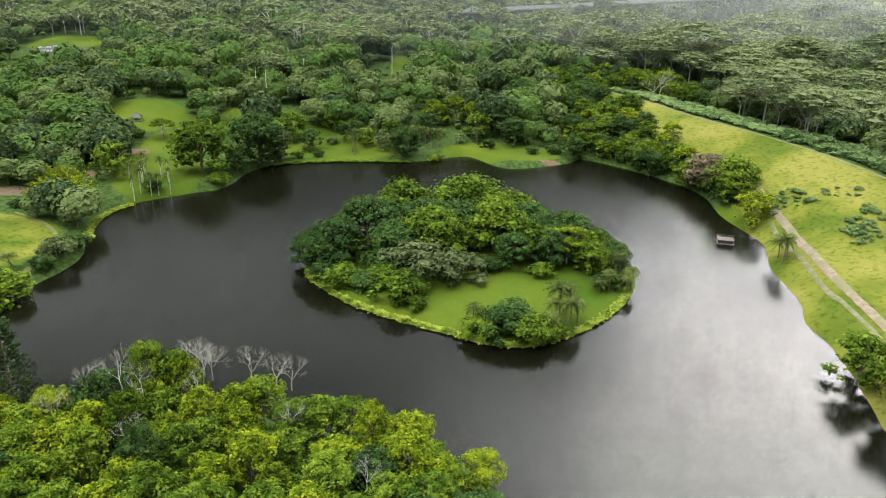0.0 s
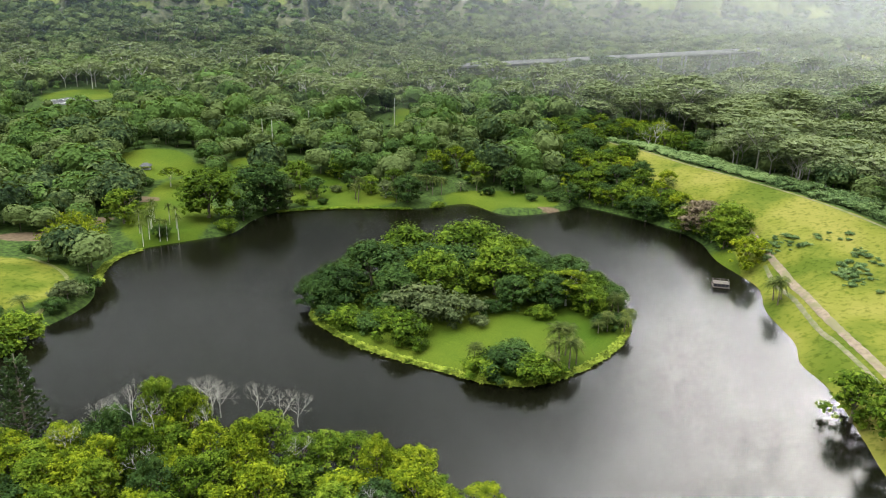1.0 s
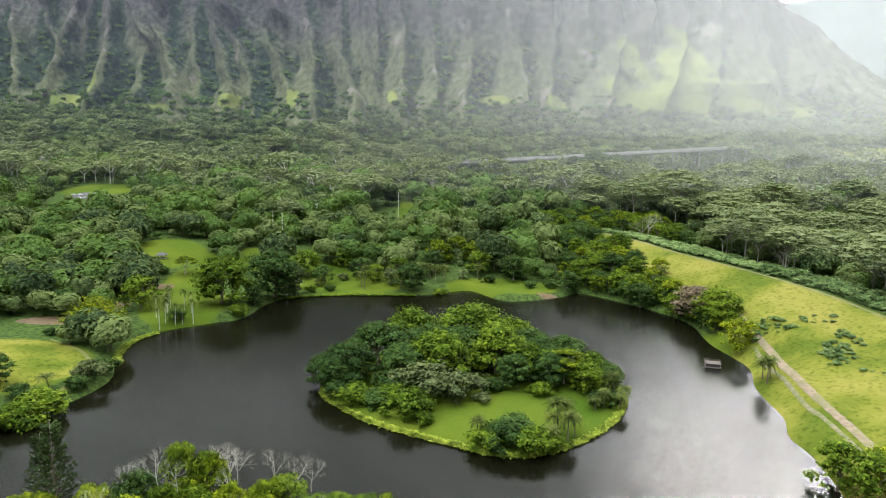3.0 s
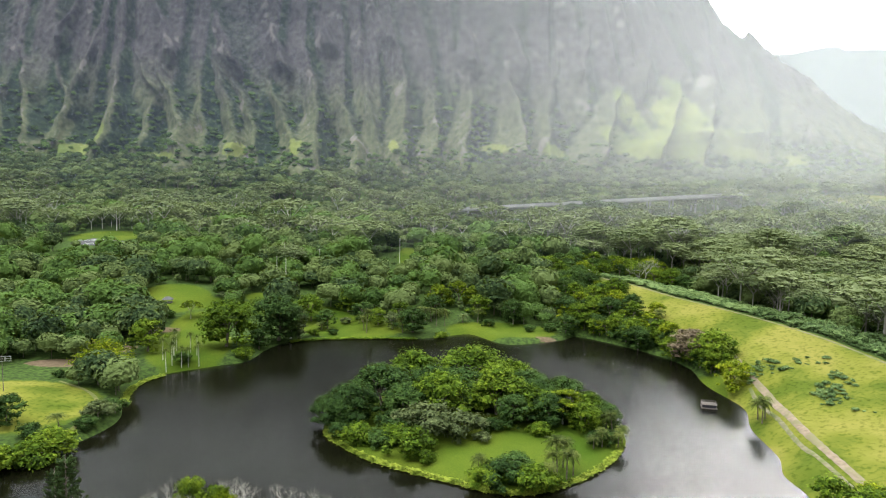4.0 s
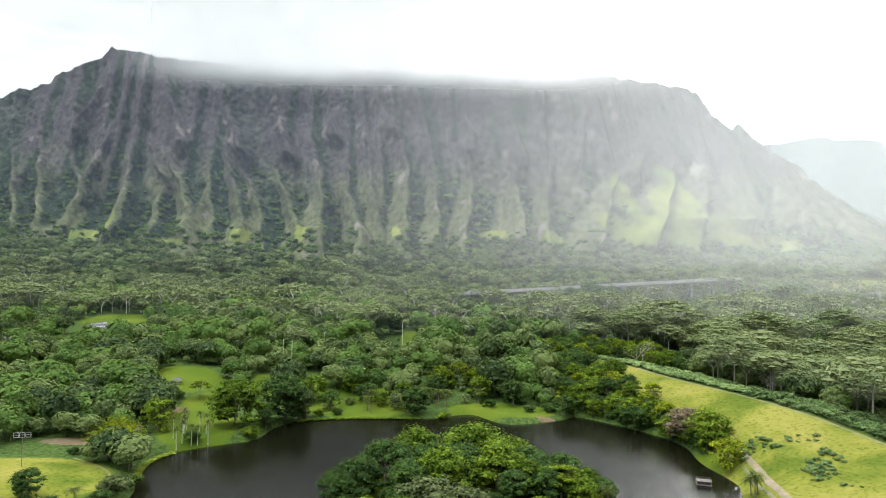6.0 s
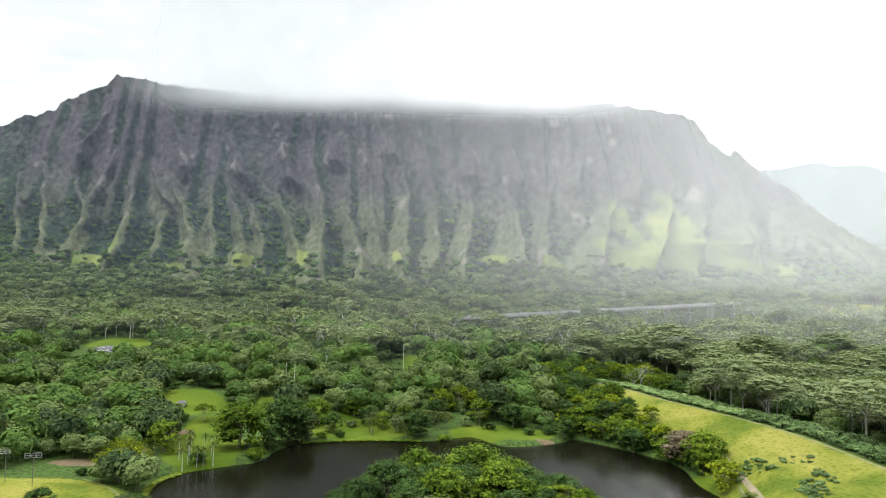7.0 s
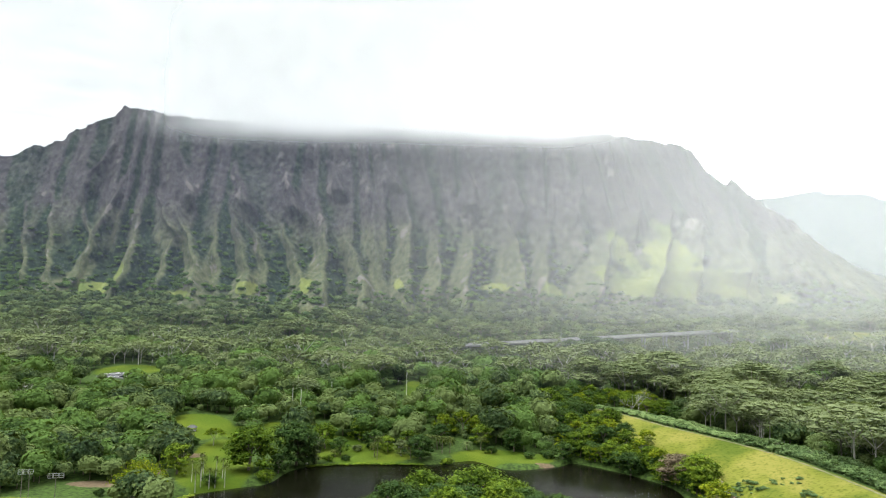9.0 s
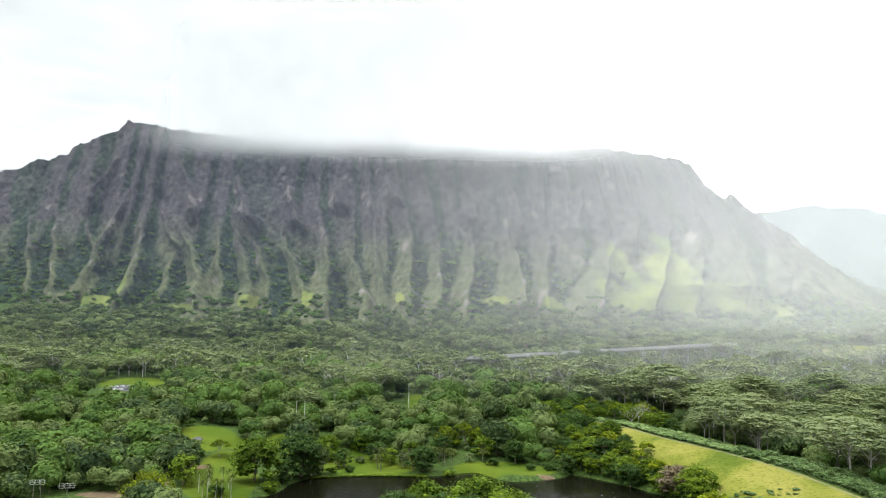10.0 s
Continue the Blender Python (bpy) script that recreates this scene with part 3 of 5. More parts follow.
ribbon("dirt_path", [(166, 372), (163, 347), (162, 325), (161, 308), (157, 285), (155, 268), (153, 240), (152, 220), (149, 185), (145, 150), (139, 110)], 3.4, DIRT, 0.22,
       "worn brown dirt track along the grassy lake shore")
ribbon("grass_path", [(158, 324), (155, 305), (152, 280), (149.5, 260), (148, 243), (147, 215), (143, 180), (137, 140)], 1.9, GRAVEL, 0.18,
       "pale trodden footpath in the grass beside the lake")
ribbon("crest_path", [(124, 640), (136, 556), (149, 524), (166, 478), (183, 444), (200, 406), (212, 367), (218, 325), (222, 260), (220, 190)],
       2.4, GRAVEL, 0.2, "pale gravel track along the crest of the grass dam")
ribbon("mound_path", [(-160, 244), (-160, 258), (-162, 272), (-169, 286), (-182, 299), (-199, 309)], 1.8, TROD, 0.2,
       "pale trodden path round the grassy mound")


# ---- the cliffs ----
# ribs of the cliff: x and height of the head, x and height of the toe
LOWER_RIBS = [(-1025, 361, -889, 179), (-826, 408, -819, 193), (-746, 361, -662, 280), (-689, 334, -535, 156), (-598, 323, -503, 150),
              (-550, 331, -440, 152), (-507, 290, -388, 141), (-424, 292, -339, 173), (-345, 363, -262, 144), (-273, 282, -193, 152),
              (-222, 394, -162, 172), (-132, 382, -91, 148), (-61, 274, -28, 150)]
LOWER_RIBS += [(39, 372, 27, 176), (121, 319, 153, 148), (237, 377, 197, 168), (393, 299, 291, 145), (529, 343, 428, 174), (590, 344, 528, 202),
               (650, 305, 628, 204), (704, 347, 671, 205), (-1076, 304, -952, 164), (-909, 308, -783, 137), (-757, 312, -707, 145), (-679, 286, -628, 141)]
UPPER_RIBS = [(-700, 470, -640, 350), (-560, 455, -500, 340), (-440, 460, -380, 330), (-330, 470, -280, 380), (-190, 480, -150, 400),
              (30, 460, 40, 350), (130, 470, 150, 340), (310, 450, 290, 330), (450, 440, 420, 300), (-880, 510, -900, 380), (780, 330, 760, 220)]


# grass slips on the face: x and height of the middle, half width, half height
SLIPS = [(-770, 124, 46, 13), (-735, 162, 18, 26), (-566, 118, 42, 8), (-440, 134, 18, 13), (-312, 142, 15, 17), 
         (-122, 150, 10, 11), (87, 150, 32, 9), (208, 148, 20, 14), (430, 160, 100, 22), (520, 178, 110, 26),
         (340, 178, 36, 26), (470, 222, 40, 40), (500, 262, 18, 44), (620, 160, 60, 24), (385, 236, 20, 40), (700, 150, 50, 20)]


def build_cliffs():
    rng = np.random.default_rng(5)
    xs = np.concatenate([np.arange(-2300, -1200, 14), np.arange(-1200, 1150, 3.8), np.arange(1150, 2000, 14)])
    ss = np.linspace(0, 1, 150)
    x, s = np.meshgrid(xs, ss)
    top = np.interp(x, [-2300, -1700, -1228, -1190, -1139, -1042, -1027, -946, -909, -887, -856, -733, -473, -170, 100, 279, 391, 413, 510, 599, 643, 692, 702,
                        712, 739, 775, 870, 927, 1013, 1111, 1300, 2000],
                    [360, 400, 463, 462, 490, 519, 535, 571, 584, 613, 607, 586, 566, 566, 562, 556, 564, 556, 549, 529, 474, 440, 438,
                     455, 427, 397, 340, 290, 240, 199, 150, 120])
    foot = 96.0
    yb = 1400 + 30 * np.sin(x * 0.0042) - 40 * swell(x, 0, 560, 0, 260, 1)
    yc = 1750 + 0 * x
    q = s ** 0.62
    warp = 26 * (1 + s) * np.sin(x * 0.011 + 1.3 + 1.2 * s) + 17 * np.sin(x * 0.031) + 14 * np.sin(x * 0.0071 + s * 2.0) + 60 * (s - 0.4)
    z = foot + (top - foot) * s

    def ribs(width, shift):
        """Lopsided ribs side by side: a broad flank up from the gully, a steep narrow one down."""
        ph = (x + warp + shift) / width
        cell = np.floor(ph)
        at = ph - cell
        vary = 0.45 + 0.55 * np.sin(cell * 12.9898 + shift) ** 2
        # second value: broad flank coloured as if lit, narrow one as if shaded
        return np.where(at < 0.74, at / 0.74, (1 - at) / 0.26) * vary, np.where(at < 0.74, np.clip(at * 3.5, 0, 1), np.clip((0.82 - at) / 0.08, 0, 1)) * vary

    push, crown = np.zeros(x.shape), np.zeros(x.shape)

    def buttress(xa, za, xt, zt, left, right, deep):
        """A sharp rib that widens and stands out from its head at (xa, za) down to its toe at (xt, zt)."""
        f = (za - z) / (za - zt)
        c = np.clip(f, 0, 1.1)
        wl, wr = left * (0.22 + 0.78 * c), right * (0.22 + 0.78 * c)
        line = xa + (xt - xa) * f + 5 * np.sin(z * 0.027 + xa) + 2.5 * np.sin(z * 0.09 + xa * 2)
        grown = np.clip((f + 0.12) / 1.12, 0, 1) ** 0.85 * np.clip((1.5 - f) / 0.5, 0, 1)
        off = line - x
        tent = np.clip(1 - np.where(off < 0, -off / wr, off / wl), 0, 1)
        # colour mask: left flank painted as lit, steep right flank kept dark
        dry_lit = np.where(off < 0, np.clip(1 + off / (0.3 * wr), 0, 1), np.clip(2.6 * tent, 0, 1))
        return deep * grown * tent, dry_lit * np.clip(grown * 1.8, 0, 1)

    lower = sorted(LOWER_RIBS, key=lambda r: r[2])
    toes = [r[2] for r in lower]
    for k, (xa, za, xt, zt) in enumerate(lower):
        left = min(max(toes[k] - toes[max(k - 1, 0)], 46), 105)
        right = min(max(toes[min(k + 1, len(toes) - 1)] - toes[k], 46), 105)
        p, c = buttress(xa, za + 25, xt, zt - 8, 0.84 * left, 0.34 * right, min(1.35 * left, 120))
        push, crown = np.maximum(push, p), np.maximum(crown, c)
    for xa, za, xt, zt in UPPER_RIBS:
        p, c = buttress(xa, za, xt, zt, 52, 20, 70)
        push, crown = np.maximum(push, p), np.maximum(crown, c)
    high = np.clip((s - 0.1) / 0.25, 0, 1)
    wide, wide_lit = ribs(71, 0)
    push = np.maximum(push, 36 * wide * high * np.interp(s, [0, 0.4, 0.85, 1], [0.5, 1, 0.8, 0.3]))
    crown = np.maximum(crown, 0.7 * wide_lit * high)
    push += 7 * ribs(27, 11)[0] * high + 2.0 * ribs(11.5, 5)[0] * high
    push += np.where(np.abs(x) > 1100, 45 * ribs(90, 3)[0] * np.clip(s / 0.12, 0, 1), 0)
    lump = np.array([[noise.fractal(Vector((a * 0.018, 3.1, b * 6.0)), 0.9, 2.1, 4) for a in xs[::2]] for b in ss])
    lump = np.repeat(lump, 2, axis=1)[:, :len(xs)]
    crag = np.array([[noise.fractal(Vector((a * 0.06, 9.4, b * 22.0)), 0.7, 2.2, 3) for a in xs[::2]] for b in ss])
    crag = np.repeat(crag, 2, axis=1)[:, :len(xs)]
    y = yb + (yc - yb) * q - push - 8 * lump - 3.5 * np.abs(crag)
    # toes of scree and wood run out towards the valley
    y -= 70 * np.clip(0.16 - s, 0, 1) / 0.16 * (0.4 + ribs(140, 40)[0])
    z = z + 5 * lump * s * (1 - s) * 4
    jag = np.array([noise.fractal(Vector((a * 0.05, 7.7, 0.0)), 0.8, 2.2, 4) for a in xs])
    z += jag[None] * 7 * np.clip((s - 0.8) / 0.2, 0, 1)
    z[0] = 60
    back = np.stack([xs, np.full(len(xs), 2100.0), np.full(len(xs), 60.0)], -1)
    v = np.concatenate([np.stack([x, y, z], -1).reshape(-1, 3), back])
    ob = new("mountain", Geo().add(v, grid_faces(len(xs), len(ss) + 1)).mesh("mountain", CLIFF, True))
    slip = np.zeros(x.shape)
    for cx, cz, rx, rz in SLIPS:
        r = np.sqrt(((x - cx + 0.35 * (z - cz)) / rx) ** 2 + ((z - cz) / rz) ** 2) + 0.3 * lump
        slip = np.maximum(slip, np.clip(1.5 - r, 0, 1))
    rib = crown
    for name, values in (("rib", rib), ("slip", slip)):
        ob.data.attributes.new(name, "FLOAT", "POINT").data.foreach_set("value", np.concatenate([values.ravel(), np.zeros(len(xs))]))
    # wooded gullies: places low on the face, away from the ribs
    chance = np.clip(0.15 - 0.33 * s, 0, 1) * ((rib < 0.36) | (s < 0.10 + 0.05 * lump)) * np.where(slip > 0.45, np.where(x > 250, 0.5, 0.12), 1.0)
    pick = (s > 0.02) & (rng.uniform(size=s.shape) < 0.85 * chance) & (np.abs(x) < 1150)
    foot_places = np.stack([x[pick], y[pick], z[pick]], -1)
    tagged(ob, "tall fluted green volcanic cliff with brown rock ribs", "mountain", kind="structure")
    # the next ridge, far behind
    xs = np.arange(700, 3000, 22.0)
    ss = np.linspace(0, 1, 40)
    x, s = np.meshgrid(xs, ss)
    push = 90 * np.abs(np.sin(x * 0.012 + 0.7 * np.sin(x * 0.004))) * np.clip(s / 0.2, 0, 1)
    top = np.interp(x, [700, 1200, 1500, 2200, 3000], [460, 560, 610, 560, 480])
    v = np.stack([x, 2500 + 420 * s ** 0.7 - push, 40 + (top - 40) * s], -1)
    ob = new("mountain_far", Geo().add(v, grid_faces(len(xs), len(ss))).mesh("mountain_far", CLIFF, True))
    tagged(ob, "distant green ridge fading into cloud", "mountain", kind="structure")
    return foot_places


CLIFF_FOOT = build_cliffs()


def vapour_sheet(name, material, x0, x1, y, bulge, z0, z1, label):
    x, s = np.meshgrid(np.linspace(x0, x1, 60), np.linspace(0, 1, 16))
    v = np.stack([x, y - bulge * np.sin(np.pi * s) + 0.03 * bulge * np.sin(x * 0.01), z0 + (z1 - z0) * s], -1)
    ob = new(name, Geo().add(v, grid_faces(60, 16)).mesh(name, material, True))
    return tagged(ob, label, "cloud", kind="structure")


CLOUD = vapour_material("cloud_vapour", (0.0, 0.95), (478, 545), (760, 960), (-860, -480), 0.005, 0.35, (0.93, 0.94, 0.95), 0.7, (150, 560))
vapour_sheet("cloud_bank", CLOUD, -1200, 1000, 1640, 40, 450, 1050, "white cloud bank lying on the mountain crest")
# sheets added to imitate distance haze, its blue put into their tint
HAZE = vapour_material("valley_mist", (0.032, 0.035), (-60, 220), (440, 640), (-450, 900), 0.003, 0.5, (0.62, 0.70, 0.95))
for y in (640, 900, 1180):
    vapour_sheet("valley_mist", HAZE, -2400, 2600, y, 30, 10, 640, "thin bluish sheet standing in for distance haze before the cliffs")
# denser to the right, these added sheets imitate bright haze and glare
GLARE_HAZE = vapour_material("sunlit_mist", (0.0, 0.155), (-100, 180), (440, 640), (-340, 520), 0.003, 0.3, (0.97, 0.98, 0.97), 0.72)
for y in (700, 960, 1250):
    vapour_sheet("sunlit_mist", GLARE_HAZE, -160, 2600, y, 30, 5, 640, "bright white sheet standing in for haze and glare before the cliffs")
# one more added sheet, in place of haze over the distant ridge
FAR_HAZE = vapour_material("far_haze", (0.0, 0.35), (60, 300), (900, 1100), (600, 1100), 0.002, 0.4)
vapour_sheet("valley_mist", FAR_HAZE, 500, 4200, 2150, 0, 20, 1100, "white sheet standing in for haze before the distant ridge")


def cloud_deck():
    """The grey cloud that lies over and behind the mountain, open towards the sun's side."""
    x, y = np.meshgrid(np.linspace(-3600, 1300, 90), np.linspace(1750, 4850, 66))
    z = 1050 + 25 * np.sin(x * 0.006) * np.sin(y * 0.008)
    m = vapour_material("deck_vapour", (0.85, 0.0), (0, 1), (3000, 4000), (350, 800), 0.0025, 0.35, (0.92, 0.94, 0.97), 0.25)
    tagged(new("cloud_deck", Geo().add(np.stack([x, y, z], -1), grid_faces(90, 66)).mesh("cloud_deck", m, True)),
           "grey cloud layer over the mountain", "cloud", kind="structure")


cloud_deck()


# ---- kinds of tree ----
def limbs(rng, top, spread, count, r0, base_frac=0.35, sides=6, lean=0.06):
    """A trunk that forks into limbs; gives the wood and the limb ends."""
    g, ends = Geo(), []
    lx, ly = rng.normal(size=2) * lean * top
    fork = top * base_frac
    stem = [(0, 0, -0.6), (lx * 0.2, ly * 0.2, fork * 0.5), (lx * 0.5, ly * 0.5, fork)]
    g.join(tube(stem, [r0 * 1.35, r0, r0 * 0.85], sides))
    for k in range(count):
        a = 2 * np.pi * (k + rng.uniform(-0.3, 0.3)) / count
        reach = spread * rng.uniform(0.5, 0.95)
        e = np.array([lx + np.cos(a) * reach, ly + np.sin(a) * reach, top * rng.uniform(0.72, 0.92)])
        s = np.array(stem[-1])
        mid = s + (e - s) * 0.5 + [0, 0, top * 0.06]
        g.join(tube([s - [0, 0, 0.3], mid, e], [r0 * 0.55, r0 * 0.36, r0 * 0.12], max(4, sides - 1)))
        ends.append(e)
        for _ in range(2):
            e2 = mid + (e - mid) * 0.3 + rng.normal(size=3) * spread * 0.22 + [0, 0, top * 0.1]
            g.join(tube([mid, (mid + e2) / 2 + [0, 0, 0.2], e2], [r0 * 0.28, r0 * 0.18, r0 * 0.07], 4))
    return g, ends


def dome_clumps(rng, top, spread, count, low=0.25, flat=0.62, size=0.30):
    """Boughs of uneven size over a lopsided dome."""
    out, lop = [], rng.uniform(0, 2 * np.pi)
    for k in range(count):
        a, rho = 2.39996 * k + rng.uniform(-0.6, 0.6), math.sqrt((k + 0.5) / count) * rng.uniform(0.7, 1.12)
        reach = spread * (1 + 0.16 * math.cos(a - lop) + 0.1 * math.cos(3 * a + lop))
        r = spread * size * rng.choice([0.55, 0.8, 1.0, 1.3]) * rng.uniform(0.85, 1.15)
        z = top * (low + (1 - low) * math.sqrt(max(0.0, 1 - 0.85 * min(rho, 1.08) ** 2))) * rng.uniform(0.84, 1.05) - r * flat * 0.6
        out.append((math.cos(a) * rho * (reach - r * 0.4), math.sin(a) * rho * (reach - r * 0.4), z, r * rng.uniform(0.85, 1.2), r * rng.uniform(0.8, 1.15), r * flat))
    return out


def broad_tree(rng, top=13.0, spread=6.5, count=20, leaf=0.75, total=1500, low=0.25, core=0.6, size=0.3):
    wood, _ = limbs(rng, top * 0.85, spread * 0.7, 5, 0.03 * top)
    clumps = dome_clumps(rng, top, spread, count, low, 0.62, size)
    outer = clumps[count // 3:]
    clumps += [(x * 0.92, y * 0.92, z * 0.62, r * 0.85, s * 0.85, h * 0.9) for x, y, z, r, s, h in outer[::2]]
    clumps += [(x * 0.85, y * 0.85, max(z * 0.28, h * 0.6), r * 0.8, s * 0.8, h * 0.9) for x, y, z, r, s, h in outer[1::3]]
    return wood, foliage(clumps, leaf, total, rng, core)


def umbrella_tree(rng, top=26.0, spread=11.0, count=24, leaf=0.9, total=1200):
    """A flat-topped spreading tree on pale forking limbs."""
    wood, ends = limbs(rng, top * 0.93, spread * 0.8, 6, 0.022 * top, 0.4, 6, 0.04)
    clumps = []
    for k in range(count):
        a, rho = 2.39996 * k + rng.uniform(-0.4, 0.4), math.sqrt((k + 0.5) / count)
        r = spread * rng.uniform(0.16, 0.32)
        z = top * (0.97 - 0.26 * rho * rho) - rng.uniform(0, 0.16) * top
        clumps.append((math.cos(a) * rho * spread * 0.9, math.sin(a) * rho * spread * 0.9, z, r, r, r * 0.28))
    return wood, foliage(clumps, leaf, total, rng, 0.7, -0.3, 1.0)


def shrub(rng, top=2.5, spread=2.2, leaf=0.5, total=130):
    c = [(rng.uniform(-0.6, 0.6) * spread, rng.uniform(-0.6, 0.6) * spread, top * rng.uniform(0.3, 0.6), spread * rng.uniform(0.3, 0.6),
          spread * rng.uniform(0.3, 0.6), top * rng.uniform(0.3, 0.45)) for _ in range(6)]
    wood = Geo().join(tube([(0, 0, -0.3), (0.05, 0, top * 0.3), (0.1, 0.05, top * 0.6)], [0.1, 0.08, 0.04], 5))
    return wood, foliage(c, leaf, total, rng, 0.7, -0.7)


def frond(start, way, length, droop, width, rng, pairs=13):
    """A feathered palm frond: its rib and leaflets on both sides."""
    g = Geo()
    n = pairs + 1
    s = np.linspace(0, 1, n)[:, None]
    flat = np.array([way[0], way[1], 0.0])
    rib = np.asarray(start) + np.asarray(way) * length * s - np.array([0, 0, 1.0]) * droop * length * s ** 2.2
    g.join(tube(rib[::3], np.linspace(0.07, 0.02, len(rib[::3])), 3))
    across = unit(np.cross(flat, [0, 0, 1.0]) + 1e-6)
    for sgn in (-1, 1):
        w = width * np.sin(np.pi * np.clip(s[1:] * 0.9 + 0.08, 0, 1))
        tip = rib[1:] + across * sgn * w + unit(rib[1:] - rib[:-1]) * w * 0.5 - [0, 0, 0.25 * width] + rng.normal(size=(pairs, 3)) * 0.06
        a, b = rib[:-1] + (rib[1:] - rib[:-1]) * 0.15, rib[1:]
        v = np.stack([a, b, tip], 1).reshape(-1, 3)
        g.add(v, None, np.arange(3 * pairs).reshape(-1, 3))
    return g


def palm(rng, top=9.0, r=0.2, fronds=16, length=3.4, width=0.75, lean=0.06, swollen=0.0):
    lx, ly = rng.normal(size=2) * lean * top
    s = np.linspace(0, 1, 7)
    pts = np.stack([lx * s ** 2, ly * s ** 2, -0.4 + (top + 0.4) * s], -1)
    rad = r * (1.25 - 0.5 * s + swollen * np.sin(np.pi * s))
    wood, crown = tube(pts, rad, 8), Geo()
    for k in range(fronds):
        a, up = 2.39996 * k, 1.0 - 1.35 * k / fronds + rng.uniform(-0.1, 0.1)
        way = unit(np.array([math.cos(a), math.sin(a), up]))
        crown.join(frond(pts[-1], way, length * rng.uniform(0.85, 1.1), 0.38 + 0.30 * k / fronds, width, rng))
    return wood, crown


def royal_palm(rng, top=15.0):
    wood, crown = palm(rng, top, 0.16, 17, 3.6, 1.0, 0.012, 0.12)
    shaft = tube([(0, 0, top - 0.3), (0, 0, top + 0.9), (0, 0, top + 1.7)], [0.22, 0.24, 0.1], 8)
    return wood, crown, shaft


def pine(rng, top=22.0, spread=3.4):
    """A columnar pine with tiers of upswept ropelike branches."""
    wood, crown = tube([(0, 0, -0.5), (0.1, 0, top * 0.5), (0, 0.1, top)], [0.38, 0.24, 0.05], 8), Geo()
    tiers = 16
    for k in range(tiers):
        z = top * (0.12 + 0.86 * k / tiers)
        reach = spread * (1 - 0.75 * k / tiers) * rng.uniform(0.8, 1.1)
        for j in range(6):
            a = 2 * np.pi * (j + 0.5 * (k % 2)) / 6 + rng.uniform(-0.2, 0.2)
            d = np.array([math.cos(a), math.sin(a), 0])
            pts = [np.array([0, 0, z]), d * reach * 0.55 + [0, 0, z + 0.05 * reach], d * reach + [0, 0, z + 0.5 * reach]]
            wood.join(tube(pts, [0.07, 0.05, 0.02], 3))
            for s in np.linspace(0.45, 1.05, 4):
                crown.join(foliage([(*(d * reach * s + [0, 0, z + 0.42 * reach * s ** 2]), 0.34, 0.34, 0.26)], 0.36, 6, rng, 0.6, -1))
    return wood, crown


def bare_tree(rng, top=9.0, spread=3.5, r0=0.11):
    """A leafless grey tree, forking three times."""
    g = Geo()

    def grow(a, way, length, r, level):
        b = a + way * length
        mid = (a + b) / 2 + rng.normal(size=3) * length * 0.06
        g.join(tube([a, mid, b], [r, r * 0.8, r * 0.6], 5 if level < 2 else 3))
        if level < 6:
            for _ in range(3 if level < 4 else 2):
                w = unit(way + rng.normal(size=3) * 0.55 + [0, 0, 0.15])
                grow(b, w, length * rng.uniform(0.55, 0.8), r * 0.58, level + 1)

    grow(np.array([0, 0, -0.4]), np.array([0.05, 0.03, 1.0]), top * 0.34, r0, 0)
    return g


def bamboo(rng, top=11.0, spread=6.0, canes=46, leaf=0.8):
    wood, crown = Geo(), Geo()
    for k in range(canes):
        a, rho = 2.39996 * k, math.sqrt((k + 0.5) / canes)
        d = np.array([math.cos(a), math.sin(a), 0])
        s = np.linspace(0, 1, 6)[:, None]
        h = top * (1.05 - 0.45 * rho ** 2) * rng.uniform(0.9, 1.1)
        pts = d * rho * 1.6 + d * (rho * spread) * s ** 2 + np.array([0, 0, 1.0]) * (h * (s - 0.28 * rho * s ** 3) - 0.3 * (1 - s))
        wood.join(tube(pts, np.linspace(0.07, 0.02, 6), 3))
        m = 34
        t = rng.uniform(0.3, 1.0, m)
        p = np.stack([np.interp(t, s[:, 0], pts[:, c]) for c in range(3)], -1) + rng.normal(size=(m, 3)) * 0.42
        crown.add(*leaves(p, unit(rng.normal(size=(m, 3)) * 0.6 + [0, 0, 1.0] + d * rho), leaf, rng, 0.35))
    return wood, crown


class Kind:
    """A kind of tree: some shapes, each built once, of which copies are planted."""

    def __init__(self, name, category, material, bark, make, variants, seed, crown="crown", trunk="trunk"):
        self.name, self.category, self.shapes, self.used = name, category, [], 0
        for k in range(variants):
            made = make(np.random.default_rng(seed + k))
            wood, crown_geo = made[0], made[1] if len(made) > 1 else None
            meshes = [(trunk, wood.mesh(trunk, bark, True))]
            if crown_geo:
                meshes.append((crown, crown_geo.mesh(crown, material)))
            if len(made) > 2:
                meshes.append(("crownshaft", made[2].mesh("crownshaft", LEAF_PALM, True)))
            self.shapes.append(meshes)

    def plant(self, x, y, label, group="", scale=1.0, tall=1.0, turn=None, shape=None, z=None):
        rng = random.Random(int(x * 71 + y * 131))
        turn = rng.uniform(0, 360) if turn is None else turn
        meshes = self.shapes[self.used % len(self.shapes) if shape is None else shape]
        self.used += 1
        z = height(x, y) if z is None else z
        m = pose(x, y, z - 0.05, 0, 0, turn) @ Matrix.Diagonal((scale, scale, scale * tall, 1))
        ob = thing(self.name, m, label, self.category, group)
        for name, me in meshes:
            part(name, me, None, ob)
        return ob


def tree_kind(material, bark, variants, seed, **shape):
    return Kind("broadleaf_tree", "tree", material, bark, lambda r: broad_tree(r, **shape), variants, seed)


